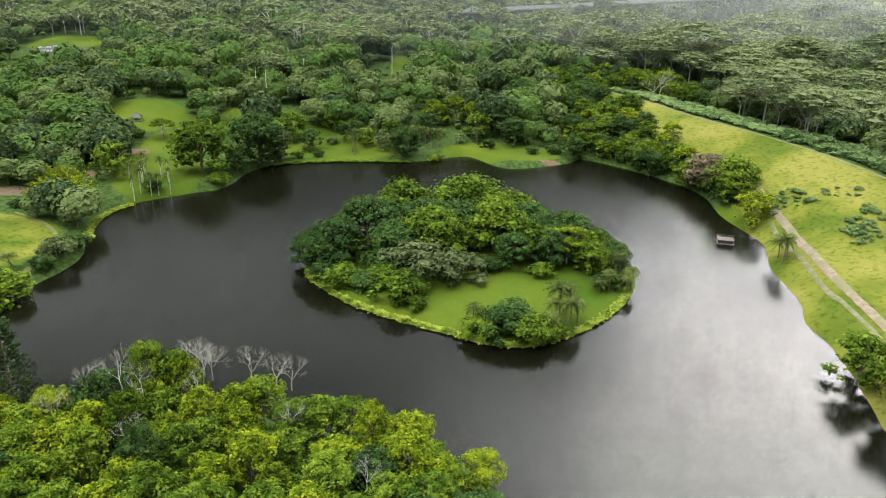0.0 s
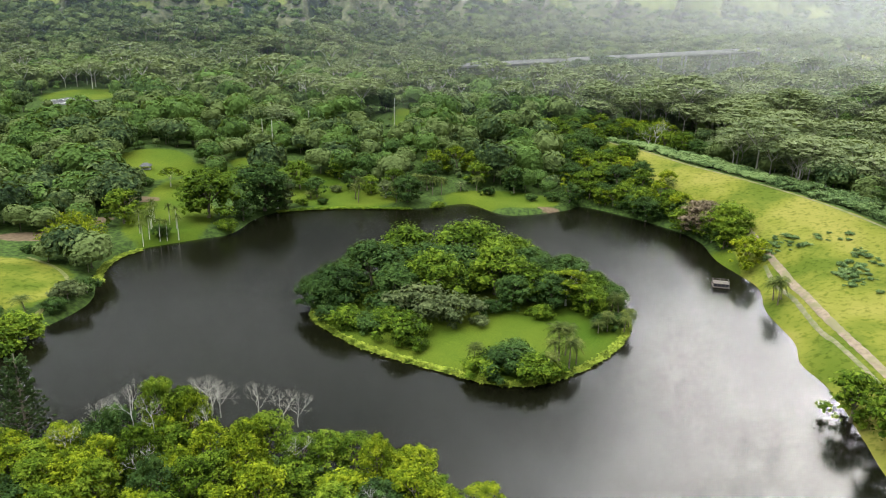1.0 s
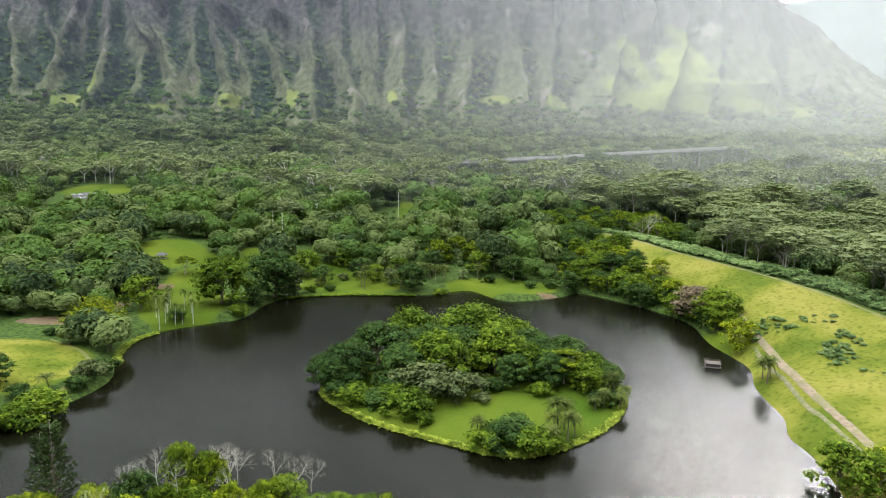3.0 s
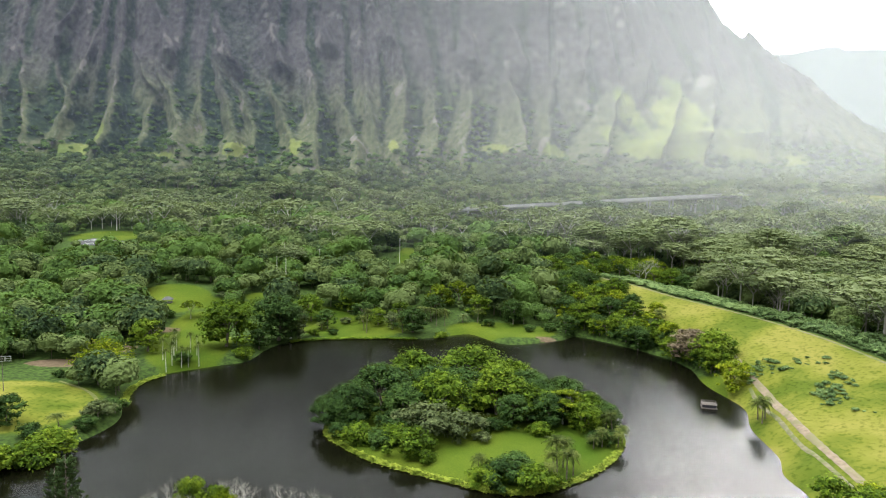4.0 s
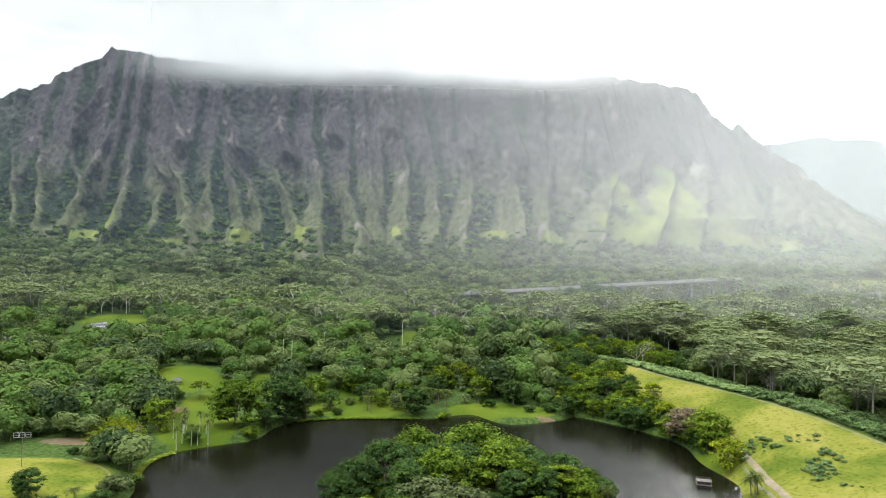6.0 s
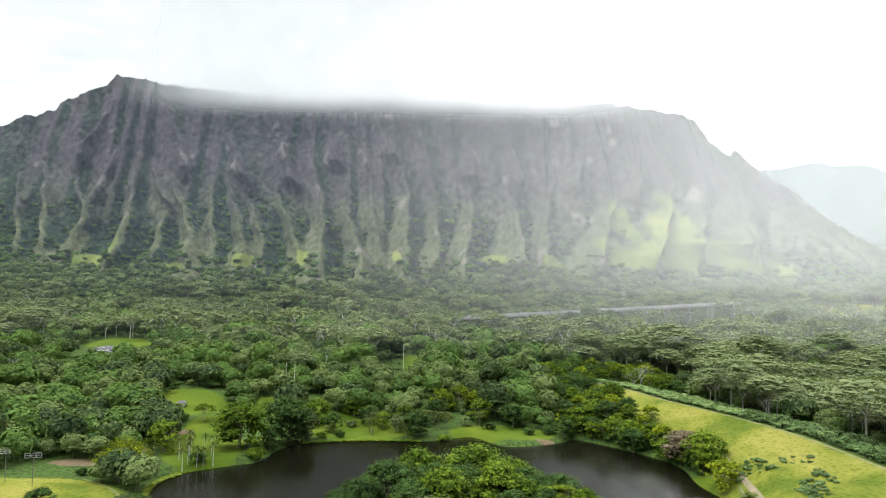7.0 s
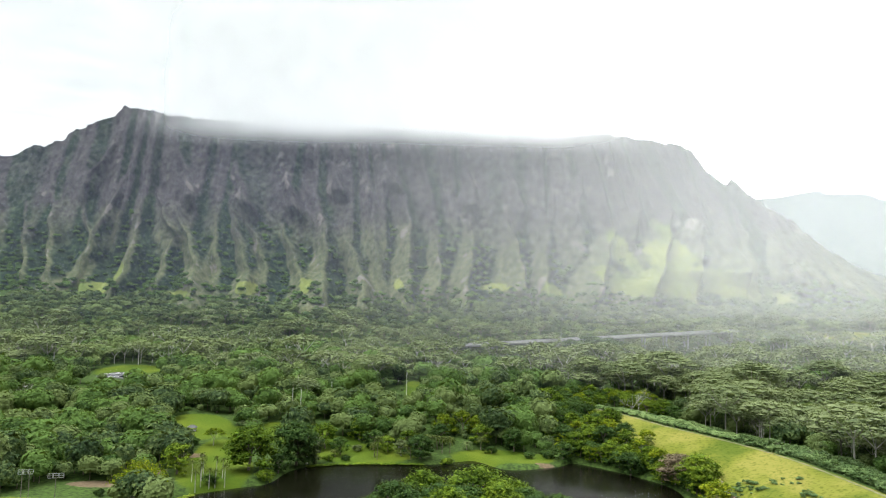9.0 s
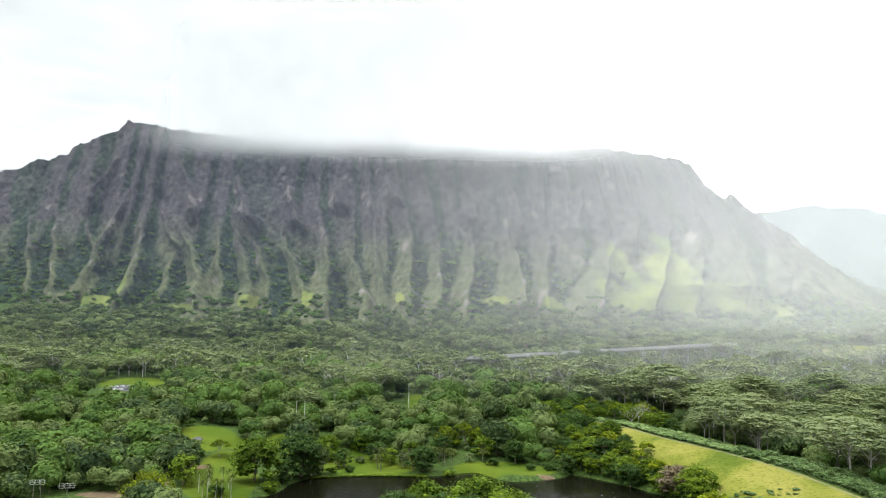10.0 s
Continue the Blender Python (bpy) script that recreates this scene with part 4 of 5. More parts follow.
BIG = dict(top=20.0, spread=12.5, count=60, leaf=0.64, total=2900, low=0.2, size=0.26)
MID = dict(top=14.0, spread=7.6, count=32, leaf=0.60, total=1250, low=0.18, size=0.26)
NEAR = dict(top=14.0, spread=6.6, count=54, leaf=0.40, total=2600, low=0.22, core=0.38, size=0.22)
BIG_BROAD, BIG_DARK, BIG_GREY = tree_kind(LEAF, BARK, 3, 10, **BIG), tree_kind(LEAF_DARK, BARK, 2, 15, **BIG), tree_kind(LEAF_GREY, PALE, 1, 18, **BIG)
MID_BROAD, MID_DARK = tree_kind(LEAF, BARK, 4, 20, **MID), tree_kind(LEAF_DARK, BARK, 2, 25, **MID)
MID_LIME, MID_GREY = tree_kind(LEAF_LIME, BARK, 2, 30, **MID), tree_kind(LEAF_GREY, PALE, 2, 40, **MID)
NEAR_LIME, NEAR_BROAD, NEAR_DARK = tree_kind(LEAF_LIME, BARK, 3, 70, **NEAR), tree_kind(LEAF, BARK, 2, 80, **NEAR), tree_kind(LEAF_DARK, BARK, 1, 84, **NEAR)
BROWN = Kind("brown_leaved_tree", "tree", LEAF_BROWN, BARK, lambda r: broad_tree(r, **BIG), 1, 50)
UMBRELLA_GREY = Kind("umbrella_tree", "tree", LEAF_GREY, PALE, lambda r: umbrella_tree(r, 10.0, 9.5, 40, 0.42, 2600), 1, 64)
UMBRELLA_LOW = Kind("umbrella_tree", "tree", LEAF_LIME, PALE, lambda r: umbrella_tree(r, 13.0, 8.0, 30, 0.42, 2200), 1, 66)
UMBRELLA = Kind("umbrella_tree", "tree", LEAF_LIME, PALE, lambda r: umbrella_tree(r, 17.0, 10.0, 44, 0.45, 3600), 1, 60)
COCONUT = Kind("palm_tree", "palm tree", LEAF_PALM, BARK, lambda r: palm(r, 9.0, 0.22, 26, 4.3, 1.15), 3, 90)
ROYAL = Kind("royal_palm", "palm tree", LEAF_PALM, PALE, lambda r: royal_palm(r, 12.0), 3, 100)
LEAF_PINE = leaf_material("pine_needles", (0.006, 0.014, 0.004), (0.014, 0.028, 0.009), (0.034, 0.058, 0.018))
PINE = Kind("column_pine", "pine tree", LEAF_PINE, BARK, lambda r: pine(r, 25.0, 5.4), 1, 110)
BARE_TREE = Kind("bare_tree", "tree", LEAF, GREY_BARK, lambda r: (bare_tree(r),), 3, 120)
BAMBOO = Kind("bamboo_clump", "bamboo", LEAF_LIME, BARK, lambda r: bamboo(r, 17.0, 13.0, 130, 0.8), 1, 130, trunk="canes")
SHRUB = Kind("shrub", "shrub", LEAF_SHRUB, BARK, lambda r: shrub(r, 2.5, 2.2, 0.34, 300), 3, 140, trunk="stem", crown="leaves")
BUSH_BIG = Kind("bush", "shrub", LEAF, BARK, lambda r: broad_tree(r, 6.0, 6.0, 20, 0.46, 1200, 0.3), 2, 160, trunk="stem", crown="leaves")
BUSH_DARK = Kind("bush", "shrub", LEAF_DARK, BARK, lambda r: broad_tree(r, 6.0, 6.0, 20, 0.46, 1200, 0.3), 2, 165, trunk="stem", crown="leaves")
BUSH_GREY = Kind("bush", "shrub", LEAF_GREY, BARK, lambda r: broad_tree(r, 6.5, 6.5, 22, 0.44, 1300, 0.3), 1, 170, trunk="stem", crown="leaves")
CREST_BUSH = Kind("bush", "shrub", LEAF_SHRUB, BARK, lambda r: broad_tree(r, 6.0, 5.4, 14, 0.5, 800, 0.3, 0.6, 0.34), 3, 180, trunk="stem", crown="leaves")
FAN = Kind("fan_palm", "palm tree", LEAF_GREY, BARK, lambda r: palm(r, 5.0, 0.3, 22, 6.0, 1.3, 0.0), 1, 175)


def scattered(x0, x1, y0, y1, step, rng, jitter=0.42):
    x, y = np.meshgrid(np.arange(x0, x1, step), np.arange(y0, y1, step))
    x = x + (np.arange(x.shape[0])[:, None] % 2) * step / 2
    x, y = x + rng.uniform(-jitter, jitter, x.shape) * step, y + rng.uniform(-jitter, jitter, y.shape) * step
    return x.ravel(), y.ravel()


def open_land(x, y):
    """Where nothing tall grows: water, lawns, meadow, soil, the dam and its crest."""
    d, inside = to_line(x, y, SHORE, True)
    c, side = to_line(x, y, CREST)
    behind = (side > 0) & (c < 34) & (y < 600)
    parked = (x > -392) & (x < -318) & (y > 640) & (y < 700)
    kept = (np.abs(x + 218) < 27) & (y > 292) & (y < 338) | (np.hypot(x + 200, y - 452) < 20) | parked | (np.hypot(x + 184, y - 328) < 19) | (np.hypot(x + 180, y - 370) < 12) | (np.hypot(x + 150, y - 350) < 32)
    return kept | (inside > 0) | (within(x, y, LAWNS) > 0.45) | (within(x, y, MEADOWS + MOUND) > 0.45) | (within(x, y, BARE) > 0.4) | (slope_grass(x, y) > 0.3) | behind


# ---- island ----
def plant_island():
    label = "dense green broadleaf tree in the island grove"
    for kind, x, y, r in [(BIG_DARK, -49, 262, 8.5), (BIG_DARK, -44, 268, 11.5), (BIG_DARK, -32, 286, 14.5), (BIG_BROAD, -19, 311, 14.5), (BIG_BROAD, -4, 276, 13.5),
                          (BIG_BROAD, 11, 311, 17.5), (BIG_DARK, -20, 270, 10.5), (BIG_BROAD, 22, 283, 13.5), (BIG_DARK, 39, 294, 11.5),
                          (BIG_BROAD, 36, 277, 9.5), (BIG_DARK, 66, 282, 7.5), (BIG_BROAD, 60, 266, 7.5), (BIG_DARK, 55, 292, 10.0), (BIG_DARK, 5, 292, 12.0), (BIG_DARK, -8, 290, 12.0), (BIG_BROAD, 24, 298, 12.0), (BIG_DARK, 47, 282, 9.0), (BIG_BROAD, 30, 310, 12.0), (BIG_BROAD, 64, 276, 8.0), (BIG_DARK, 71, 271, 6.5), (BIG_DARK, 45, 272, 8.5), (BIG_DARK, 28, 268, 8.0), (BIG_DARK, -54, 268, 8.0)]:
        kind.plant(x, y, label, "island trees", r / 11.6, 0.95 + 0.25 * (12.5 - r) / 12.5)
    UMBRELLA.plant(52, 274, "light green layered tree with pale limbs on the island", scale=1.0)
    for kind, x, y, r in [(BUSH_BIG, -15, 238, 9.0), (BUSH_GREY, -10, 257, 11.5), (BUSH_GREY, 5, 254, 9.0), (BUSH_BIG, -39, 248, 7.0), (BUSH_DARK, -30, 245, 6.0),
                          (BUSH_BIG, -22, 247, 7.0), (BUSH_BIG, -10, 229, 4.6), (BUSH_BIG, 40, 260, 4.8), (BUSH_GREY, 14, 250, 3.4), (BUSH_DARK, 22, 214, 8.0),
                          (BUSH_BIG, 14, 213, 6.0), (BUSH_BIG, 31, 211, 7.4), (BUSH_DARK, 26, 222, 7.0), (BUSH_BIG, 37, 213, 5.0), (BUSH_DARK, -46, 254, 6.0),
                          (BUSH_DARK, 64, 254, 5.0), (BUSH_DARK, 71, 257, 4.4), (BUSH_DARK, -24, 258, 8.0), (BUSH_DARK, 20, 262, 5.0)]:
        kind.plant(x, y, "dense leafy bush on the island lawn", "island bushes", r / 5.2, 0.95)
    for x, y, h in [(11, 217, 8.4), (45, 228, 11.0), (40, 219, 9.0), (37, 214, 7.0), (45, 219, 10.0), (42, 224, 12.0), (48, 222, 8.0), (65, 250, 7.0), (72, 262, 10.5),
                    (72, 251, 7.0), (61, 248, 5.0), (75, 256, 8.0)]:
        COCONUT.plant(x, y, "feathery green palm on the island", "island palms", max(h / 9.0, 0.95), h / 9.0 / max(h / 9.0, 0.95))


plant_island()


# ---- near bank ----
def plant_near_bank():
    rng = np.random.default_rng(8)
    x, y = scattered(-126, 22, 103, 176, 9.0, rng, 0.5)
    d, inside = to_line(x, y, SHORE, True)
    for a, b, gap in zip(x, y, d * -inside):
        if gap < 3.0 or math.hypot(a + 67, b - 170) < 6.5 or math.hypot(a + 114, b - 160) < 6:
            continue
        top = float(np.interp(a, [-118, -105, -90, -75, -60, -30, 0, 15], [11, 13, 19, 22, 17, 15.5, 15.5, 13])) * rng.uniform(0.66, 1.10)
        top *= float(np.interp(b, [90, 120, 150], [0.72, 0.8, 1.0]))
        pick = rng.uniform()
        kind = NEAR_LIME if pick < 0.5 else NEAR_BROAD if pick < 0.85 else NEAR_DARK
        s = rng.uniform(0.78, 1.1)
        kind.plant(a, b, "bright green broadleaf tree in dense lakeside wood", "near lakeside trees", s, top / 14 / s)
    for a, b, s, z in [(-67, 173, 1.35, 5.0), (-64, 171, 1.2, 5.0), (-70, 171, 1.25, 5.0), (-66, 169, 1.3, 5.0), (-52, 168, 1.2, 6.0), (-44, 164, 1.1, 7.0), (-40, 164, 1.0, 7.0), (-89, 152, 1.2, 10.0), (-81, 153, 1.2, 12.0),
                       (-74, 150, 1.1, 12.0), (-93, 142, 1.0, 9.0), (-70, 133, 1.0, 9.0), (-36, 142, 0.9, 10.0), (-15, 124, 0.9, 8.0), (-60, 150, 0.9, 12.0)]:
        BARE_TREE.plant(a, b, "bare grey leafless tree among green lakeside trees", "bare trees", s * 1.15, z=z + 2.5)
    PINE.plant(-114, 160, "tall dark column pine beside the lake", scale=1.3)
    PINE.plant(-121, 166, "tall dark column pine beside the lake", scale=1.1)


plant_near_bank()


# ---- banks round the lake ----
def plant_banks():
    rng = np.random.default_rng(12)
    x, y = scattered(84, 190, 330, 640, 12.0, rng)
    keep = ~open_land(x, y)
    for a, b in zip(x[keep], y[keep]):
        kind = (MID_BROAD, MID_BROAD, MID_DARK, MID_LIME, BIG_BROAD, BIG_DARK)[int(rng.integers(6))]
        size = rng.uniform(0.8, 1.15) * (0.72 if kind in (BIG_BROAD, BIG_DARK) else 1)
        kind.plant(a, b, "green broadleaf tree in the lakeside wood below the dam", "lakeside wood trees", size)
    edge = smooth_line([(96, 455), (112, 440), (130, 420), (142, 402), (149, 378), (150, 356)], 5)
    for k, (a, b) in enumerate(edge):
        a, b = a + rng.uniform(-1, 3), b + rng.uniform(-2, 2)
        kind = (MID_BROAD, MID_DARK, BUSH_BIG, MID_DARK, MID_BROAD, BUSH_DARK)[k % 6]
        kind.plant(a, b, "dark green tree overhanging the lake shore", "shore trees", rng.uniform(0.7, 0.95) if kind in (MID_BROAD, MID_DARK) else rng.uniform(0.8, 1.2))
    BROWN.plant(150, 388, "brown-leaved broad tree beside the lake", scale=1.1, tall=0.85)
    for kind, a, b, r, label in [
            (BIG_BROAD, 153, 362, 11.5, "light green rounded tree beside the lake"), (MID_LIME, 151, 330, 7.6, "lime green rounded tree above the boat landing"),
            (MID_BROAD, 130, 190, 8.0, "leafy green tree leaning over the water"),
            (MID_BROAD, 136, 172, 8.0, "leafy green tree leaning over the water"), (MID_LIME, 141, 185, 6.0, "leafy green tree leaning over the water"),
            (BIG_BROAD, -138, 386, 15.0, "large rounded green tree on the lawn"), (BIG_DARK, -112, 412, 15.5, "large dark spreading tree on the lawn"),
            (BIG_GREY, -106, 420, 11.0, "grey twiggy spreading tree on the lawn"), (MID_DARK, -119, 390, 6.0, "dark green tree at the water's edge"),
            (BUSH_BIG, -122, 370, 5.6, "light green bush at the water's edge"), (MID_LIME, -9, 503, 8.0, "olive green feathery tree behind the far lawn"), (MID_LIME, 6, 508, 9.0, "olive green feathery tree behind the far lawn"),
            (MID_LIME, 19, 506, 8.0, "olive green feathery tree behind the far lawn"), (BUSH_DARK, -196, 440, 4.5, "dark round bush beside the picnic shelter"), (BUSH_DARK, -204, 318, 3.0, "dark bush at the foot of the mound"),
            (MID_BROAD, -180, 370, 9.0, "rounded green tree beside the royal palms"),
            (BUSH_DARK, -152, 351, 4.6, "dark round bush between royal palms"), (MID_BROAD, -102, 470, 9.0, "green tree on the lawn edge"),
            (MID_DARK, -87, 452, 6.4, "small dark tree on the lawn"), (BUSH_GREY, -76, 466, 3.6, "small round open tree on the lawn"),
            (MID_BROAD, -78, 490, 8.0, "olive green tree on the lawn edge"), (BIG_DARK, -26, 441, 9.5, "dark dense tree at the far shore"),
            (MID_GREY, -41, 452, 5.6, "thin pale-trunked tree at the far shore"), (MID_BROAD, -52, 462, 6.0, "green tree on the far lawn"),
            (MID_BROAD, -36, 468, 7.0, "green tree behind the far lawn"), (MID_DARK, -12, 478, 8.0, "dark tree behind the far lawn"),
            (MID_GREY, -30, 456, 5.0, "thin pale-trunked tree at the far shore"), (MID_DARK, -64, 470, 7.0, "dark tree behind the far lawn"),
            (MID_BROAD, 22, 482, 8.0, "green tree behind the far lawn"), (MID_DARK, 46, 470, 8.5, "dark tree behind the far lawn"),
            (BUSH_DARK, -80, 434, 3.4, "low dark bush at the water's edge"), (BUSH_BIG, -92, 430, 3.6, "light low bush at the water's edge"),
            (BUSH_DARK, 70, 456, 5.0, "dark low bush on the lawn"), (BUSH_DARK, 56, 452, 4.0, "dark low bush on the lawn"), (BUSH_BIG, 84, 458, 6.0, "green bush at the lawn's end"),
            (BUSH_BIG, -6, 437, 4.2, "light round bush on the shore"), (BUSH_DARK, 28, 460, 4.6, "dark low bush on the lawn"),
            (BIG_DARK, -186, 245, 6.6, "dark round tree on the grassy mound"), (BUSH_DARK, -171, 236, 5.0, "dark round bush on the mound"),
            (BUSH_BIG, -158, 232, 9.0, "leafy bush over the water's edge"), (BUSH_BIG, -164, 222, 9.0, "leafy bush over the water's edge"),
            (BUSH_GREY, -156, 262, 6.0, "grey-green bush over the water's edge"), (BUSH_DARK, -154, 274, 5.6, "dark bush over the water's edge"),
            (BUSH_DARK, -156, 252, 4.6, "dark bush over the water's edge"), (BUSH_BIG, -172, 210, 9.0, "leafy bush over the water's edge")]:
        base = {id(BIG_BROAD): 12.5, id(BIG_DARK): 12.5, id(BIG_GREY): 12.5}.get(id(kind), 6.0 if kind in (BUSH_BIG, BUSH_DARK, BUSH_GREY) else 7.6)
        kind.plant(a, b, label, scale=1.2 * r / base)
    UMBRELLA_LOW.plant(-181, 443, "lime green spreading tree with pale limbs on the lawn")
    UMBRELLA_GREY.plant(-166, 488, "grey-pink spreading tree with pale trunk on the lawn")
    BAMBOO.plant(-183, 322, "yellow-green arching bamboo clump beside the lake", scale=1.25)
    for a, b, s in [(-157, 340, 1.05), (-164, 353, 1.0), (-156, 346, 1.05), (-166, 376, 0.95), (-151, 347, 0.95), (-148, 349, 0.9), (-143, 352, 1.1),
                    (-148, 363, 0.95), (-154, 369, 0.95), (-161, 362, 0.95), (-159, 356, 1.0), (-163, 371, 0.9)]:
        ROYAL.plant(a, b, "tall royal palm with slender white trunk on the lawn", "royal palms", s)
    for a, b, h in [(-58, 441, 15.0), (-61, 450, 9.0), (-65, 494, 14.0), (-33, 440, 11.0), (-18, 463, 10.5), (-10, 456, 11.0), (-4, 457, 10.5), (-22, 470, 9.5),
                    (-14, 468, 9.5), (20, 470, 9.0), (-90, 446, 5.0), (139, 432, 12.0), (-165, 247, 6.0), (146, 281, 11.0), (149, 285, 9.5), (147, 288, 8.0)]:
        COCONUT.plant(a, b, "feathery palm with drooping brown-tipped fronds near the shore", "shore palms", 1.15, h / 10.3)
    FAN.plant(9, 468, "broad grey-green fan palm at the edge of the lawn")


plant_banks()


# ---- shrubs on the dam and along its crest ----
SCRUB = []


def plant_dam():
    rng = np.random.default_rng(17)
    x, y = scattered(158, 200, 250, 352, 3.3, rng, 0.5)
    c, side = to_line(x, y, CREST)
    thick = np.array([noise.noise(Vector((a * 0.05, b * 0.05, 2.0))) for a, b in zip(x, y)]) + 0.6 * swell(x, y, 178, 285, 9, 22) + 0.35 * swell(x, y, 168, 338, 12, 10)
    keep = rng.uniform(size=len(x)) < np.clip((thick - 0.12) / 0.55, 0.01, 0.8)
    for a, b in zip(x[keep], y[keep]):
        SHRUB.plant(a, b, "low green shrub on the grassy dam slope", "dam shrubs", rng.uniform(0.3, 1.15), rng.uniform(0.5, 0.9))
    line = smooth_line([(132, 585), (149, 535), (166, 490), (185, 455), (203, 418), (218, 378), (226, 335), (230, 290)], 9)
    way = unit(np.gradient(line, axis=0))
    for (px, py), (wx, wy) in zip(line, way):
        for k in range(6):
            off = 3.5 + 5.6 * k + rng.uniform(-1.5, 1.5)
            a, b = px - wy * off + rng.uniform(-3, 3), py + wx * off + rng.uniform(-3, 3)
            if b < 430 and k < 4:
                CREST_BUSH.plant(a, b, "dense green bush behind the dam crest", "crest bushes", rng.uniform(0.55, 1.45), rng.uniform(0.5, 0.95))
            else:
                SCRUB.append((a, b, rng.uniform(0.6, 1.0), 0))


plant_dam()


# ---- leafy plants along the water ----
def rosette(rng, n=15, length=1.25, width=0.3):
    g = Geo()
    for k in range(n):
        a, up = 2.39996 * k, rng.uniform(0.35, 1.3)
        d = unit(np.array([math.cos(a), math.sin(a), up]))
        side = unit(np.cross(d, [0, 0, 1.0])) * width
        size = length * rng.uniform(0.7, 1.2)
        root, mid, tip = np.zeros(3), d * size * 0.6, d * size - [0, 0, 0.28 * size]
        g.add([root - side * 0.3, root + side * 0.3, mid + side, tip + side * 0.15, tip - side * 0.15, mid - side], [(0, 1, 2, 5), (5, 2, 3, 4)])
    return g


def plant_edges():
    rng = np.random.default_rng(23)
    shapes = [rosette(np.random.default_rng(200 + k)).mesh("leafy_plant", LEAF_HEDGE) for k in range(4)]

    def row(line, step, inset, rows, grow=1.0):
        """Poses along a line of the shore."""
        seg = np.linalg.norm(np.diff(line, axis=0), axis=1)
        far = np.concatenate([[0], np.cumsum(seg)])
        out = []
        for r in range(rows):
            for s in np.arange(rng.uniform(0, step), far[-1], step):
                px, py = np.interp(s, far, line[:, 0]), np.interp(s, far, line[:, 1])
                k = min(max(np.searchsorted(far, s), 1), len(line) - 1)
                wx, wy = unit(line[k] - line[k - 1])
                off = inset + r * 1.1 + rng.uniform(-0.4, 0.4)
                out.append((px - wy * off, py + wx * off, rng.uniform(0, 360), grow * rng.uniform(0.8, 1.3)))
        out = np.array(out)
        return np.column_stack([out, np.maximum(ground(out[:, 0], out[:, 1]), 0) - 0.05])

    def joined(rows, geos, material, label):
        g = Geo()
        for px, py, turn, s2, z in rows:
            v, q, t, m = geos[int(rng.integers(len(geos)))]
            a = np.array((pose(0, 0, 0, 0, 0, turn)).to_3x3()) * s2
            g.add(v @ a.T + [px, py, z], q)
        tagged(new("shore_plants", g.mesh("shore_plants", material)), label, "plants", kind="stuff")

    ring = np.concatenate([ISLE, ISLE[:1]])
    for px, py, turn, s2, z in row(ring[:50], 1.35, 0.4, 2, 1.3):
        ob = new("leafy_plant", shapes[int(rng.integers(4))])
        ob.matrix_basis = pose(px, py, z, 0, 0, turn) @ Matrix.Diagonal((s2, s2, s2, 1))
        tagged(ob, "yellow-green broad-leaved plant along the island waterline", "plant", "island edge plants")
    lush = [rosette(np.random.default_rng(220 + k)).arrays() for k in range(3)]
    joined(row(SHORE[16:31][::-1], 1.7, 0.6, 3, 1.3), lush, LEAF_HEDGE, "yellow-green broad-leaved plants along the lake shore")
    joined(row(SHORE[52:66][::-1], 1.6, 0.2, 3, 1.5), lush, LEAF, "green broad-leaved plants along the lake shore")


plant_edges()


# ---- woods of the valley ----
def woods(name, label, makers, materials, places, seed, z=None):
    """One mesh of many trees: each place is x, y, scale, kind."""
    rng = np.random.default_rng(seed)
    kinds = [[Geo().join(w, 0).join(c, 1).arrays() for w, c in (make(np.random.default_rng(seed + j)) for j in range(3))] for make in makers]
    g = Geo()
    z = ground(places[:, 0], places[:, 1]) if z is None else z
    for (x, y, s, k), h in zip(places, z):
        v, q, t, m = kinds[int(k)][int(rng.integers(3))]
        a = rng.uniform(0, 2 * np.pi)
        turn = np.array([[math.cos(a), -math.sin(a), 0], [math.sin(a), math.cos(a), 0], [0, 0, 1]]) * s
        base = g.count
        g.v.append(v @ turn.T + [x, y, h])
        g.count += len(v)
        g.q.append((q + base, m[:len(q)]))
        g.t.append((t + base, m[len(q):]))
    ob = new(name, g.mesh(name, materials))
    tones = rng.uniform(0, 1, len(places)) ** 1.3
    sizes = [len(v) for v in g.v]
    ob.data.attributes.new("tone", "FLOAT", "POINT").data.foreach_set("value", np.repeat(tones, sizes))
    return tagged(ob, label, "woods", kind="stuff")


def few_limbs(rng, top, spread, r0, count=4):
    g = tube([(0, 0, -1), (0.2, 0.1, top * 0.45)], [r0 * 1.3, r0 * 0.8], 3)
    for k in range(count):
        a = 2 * np.pi * k / count + rng.uniform(-0.3, 0.3)
        g.join(tube([(0.2, 0.1, top * 0.42), (math.cos(a) * spread * 0.7, math.sin(a) * spread * 0.7, top * 0.88)], [r0 * 0.6, r0 * 0.2], 3))
    return g


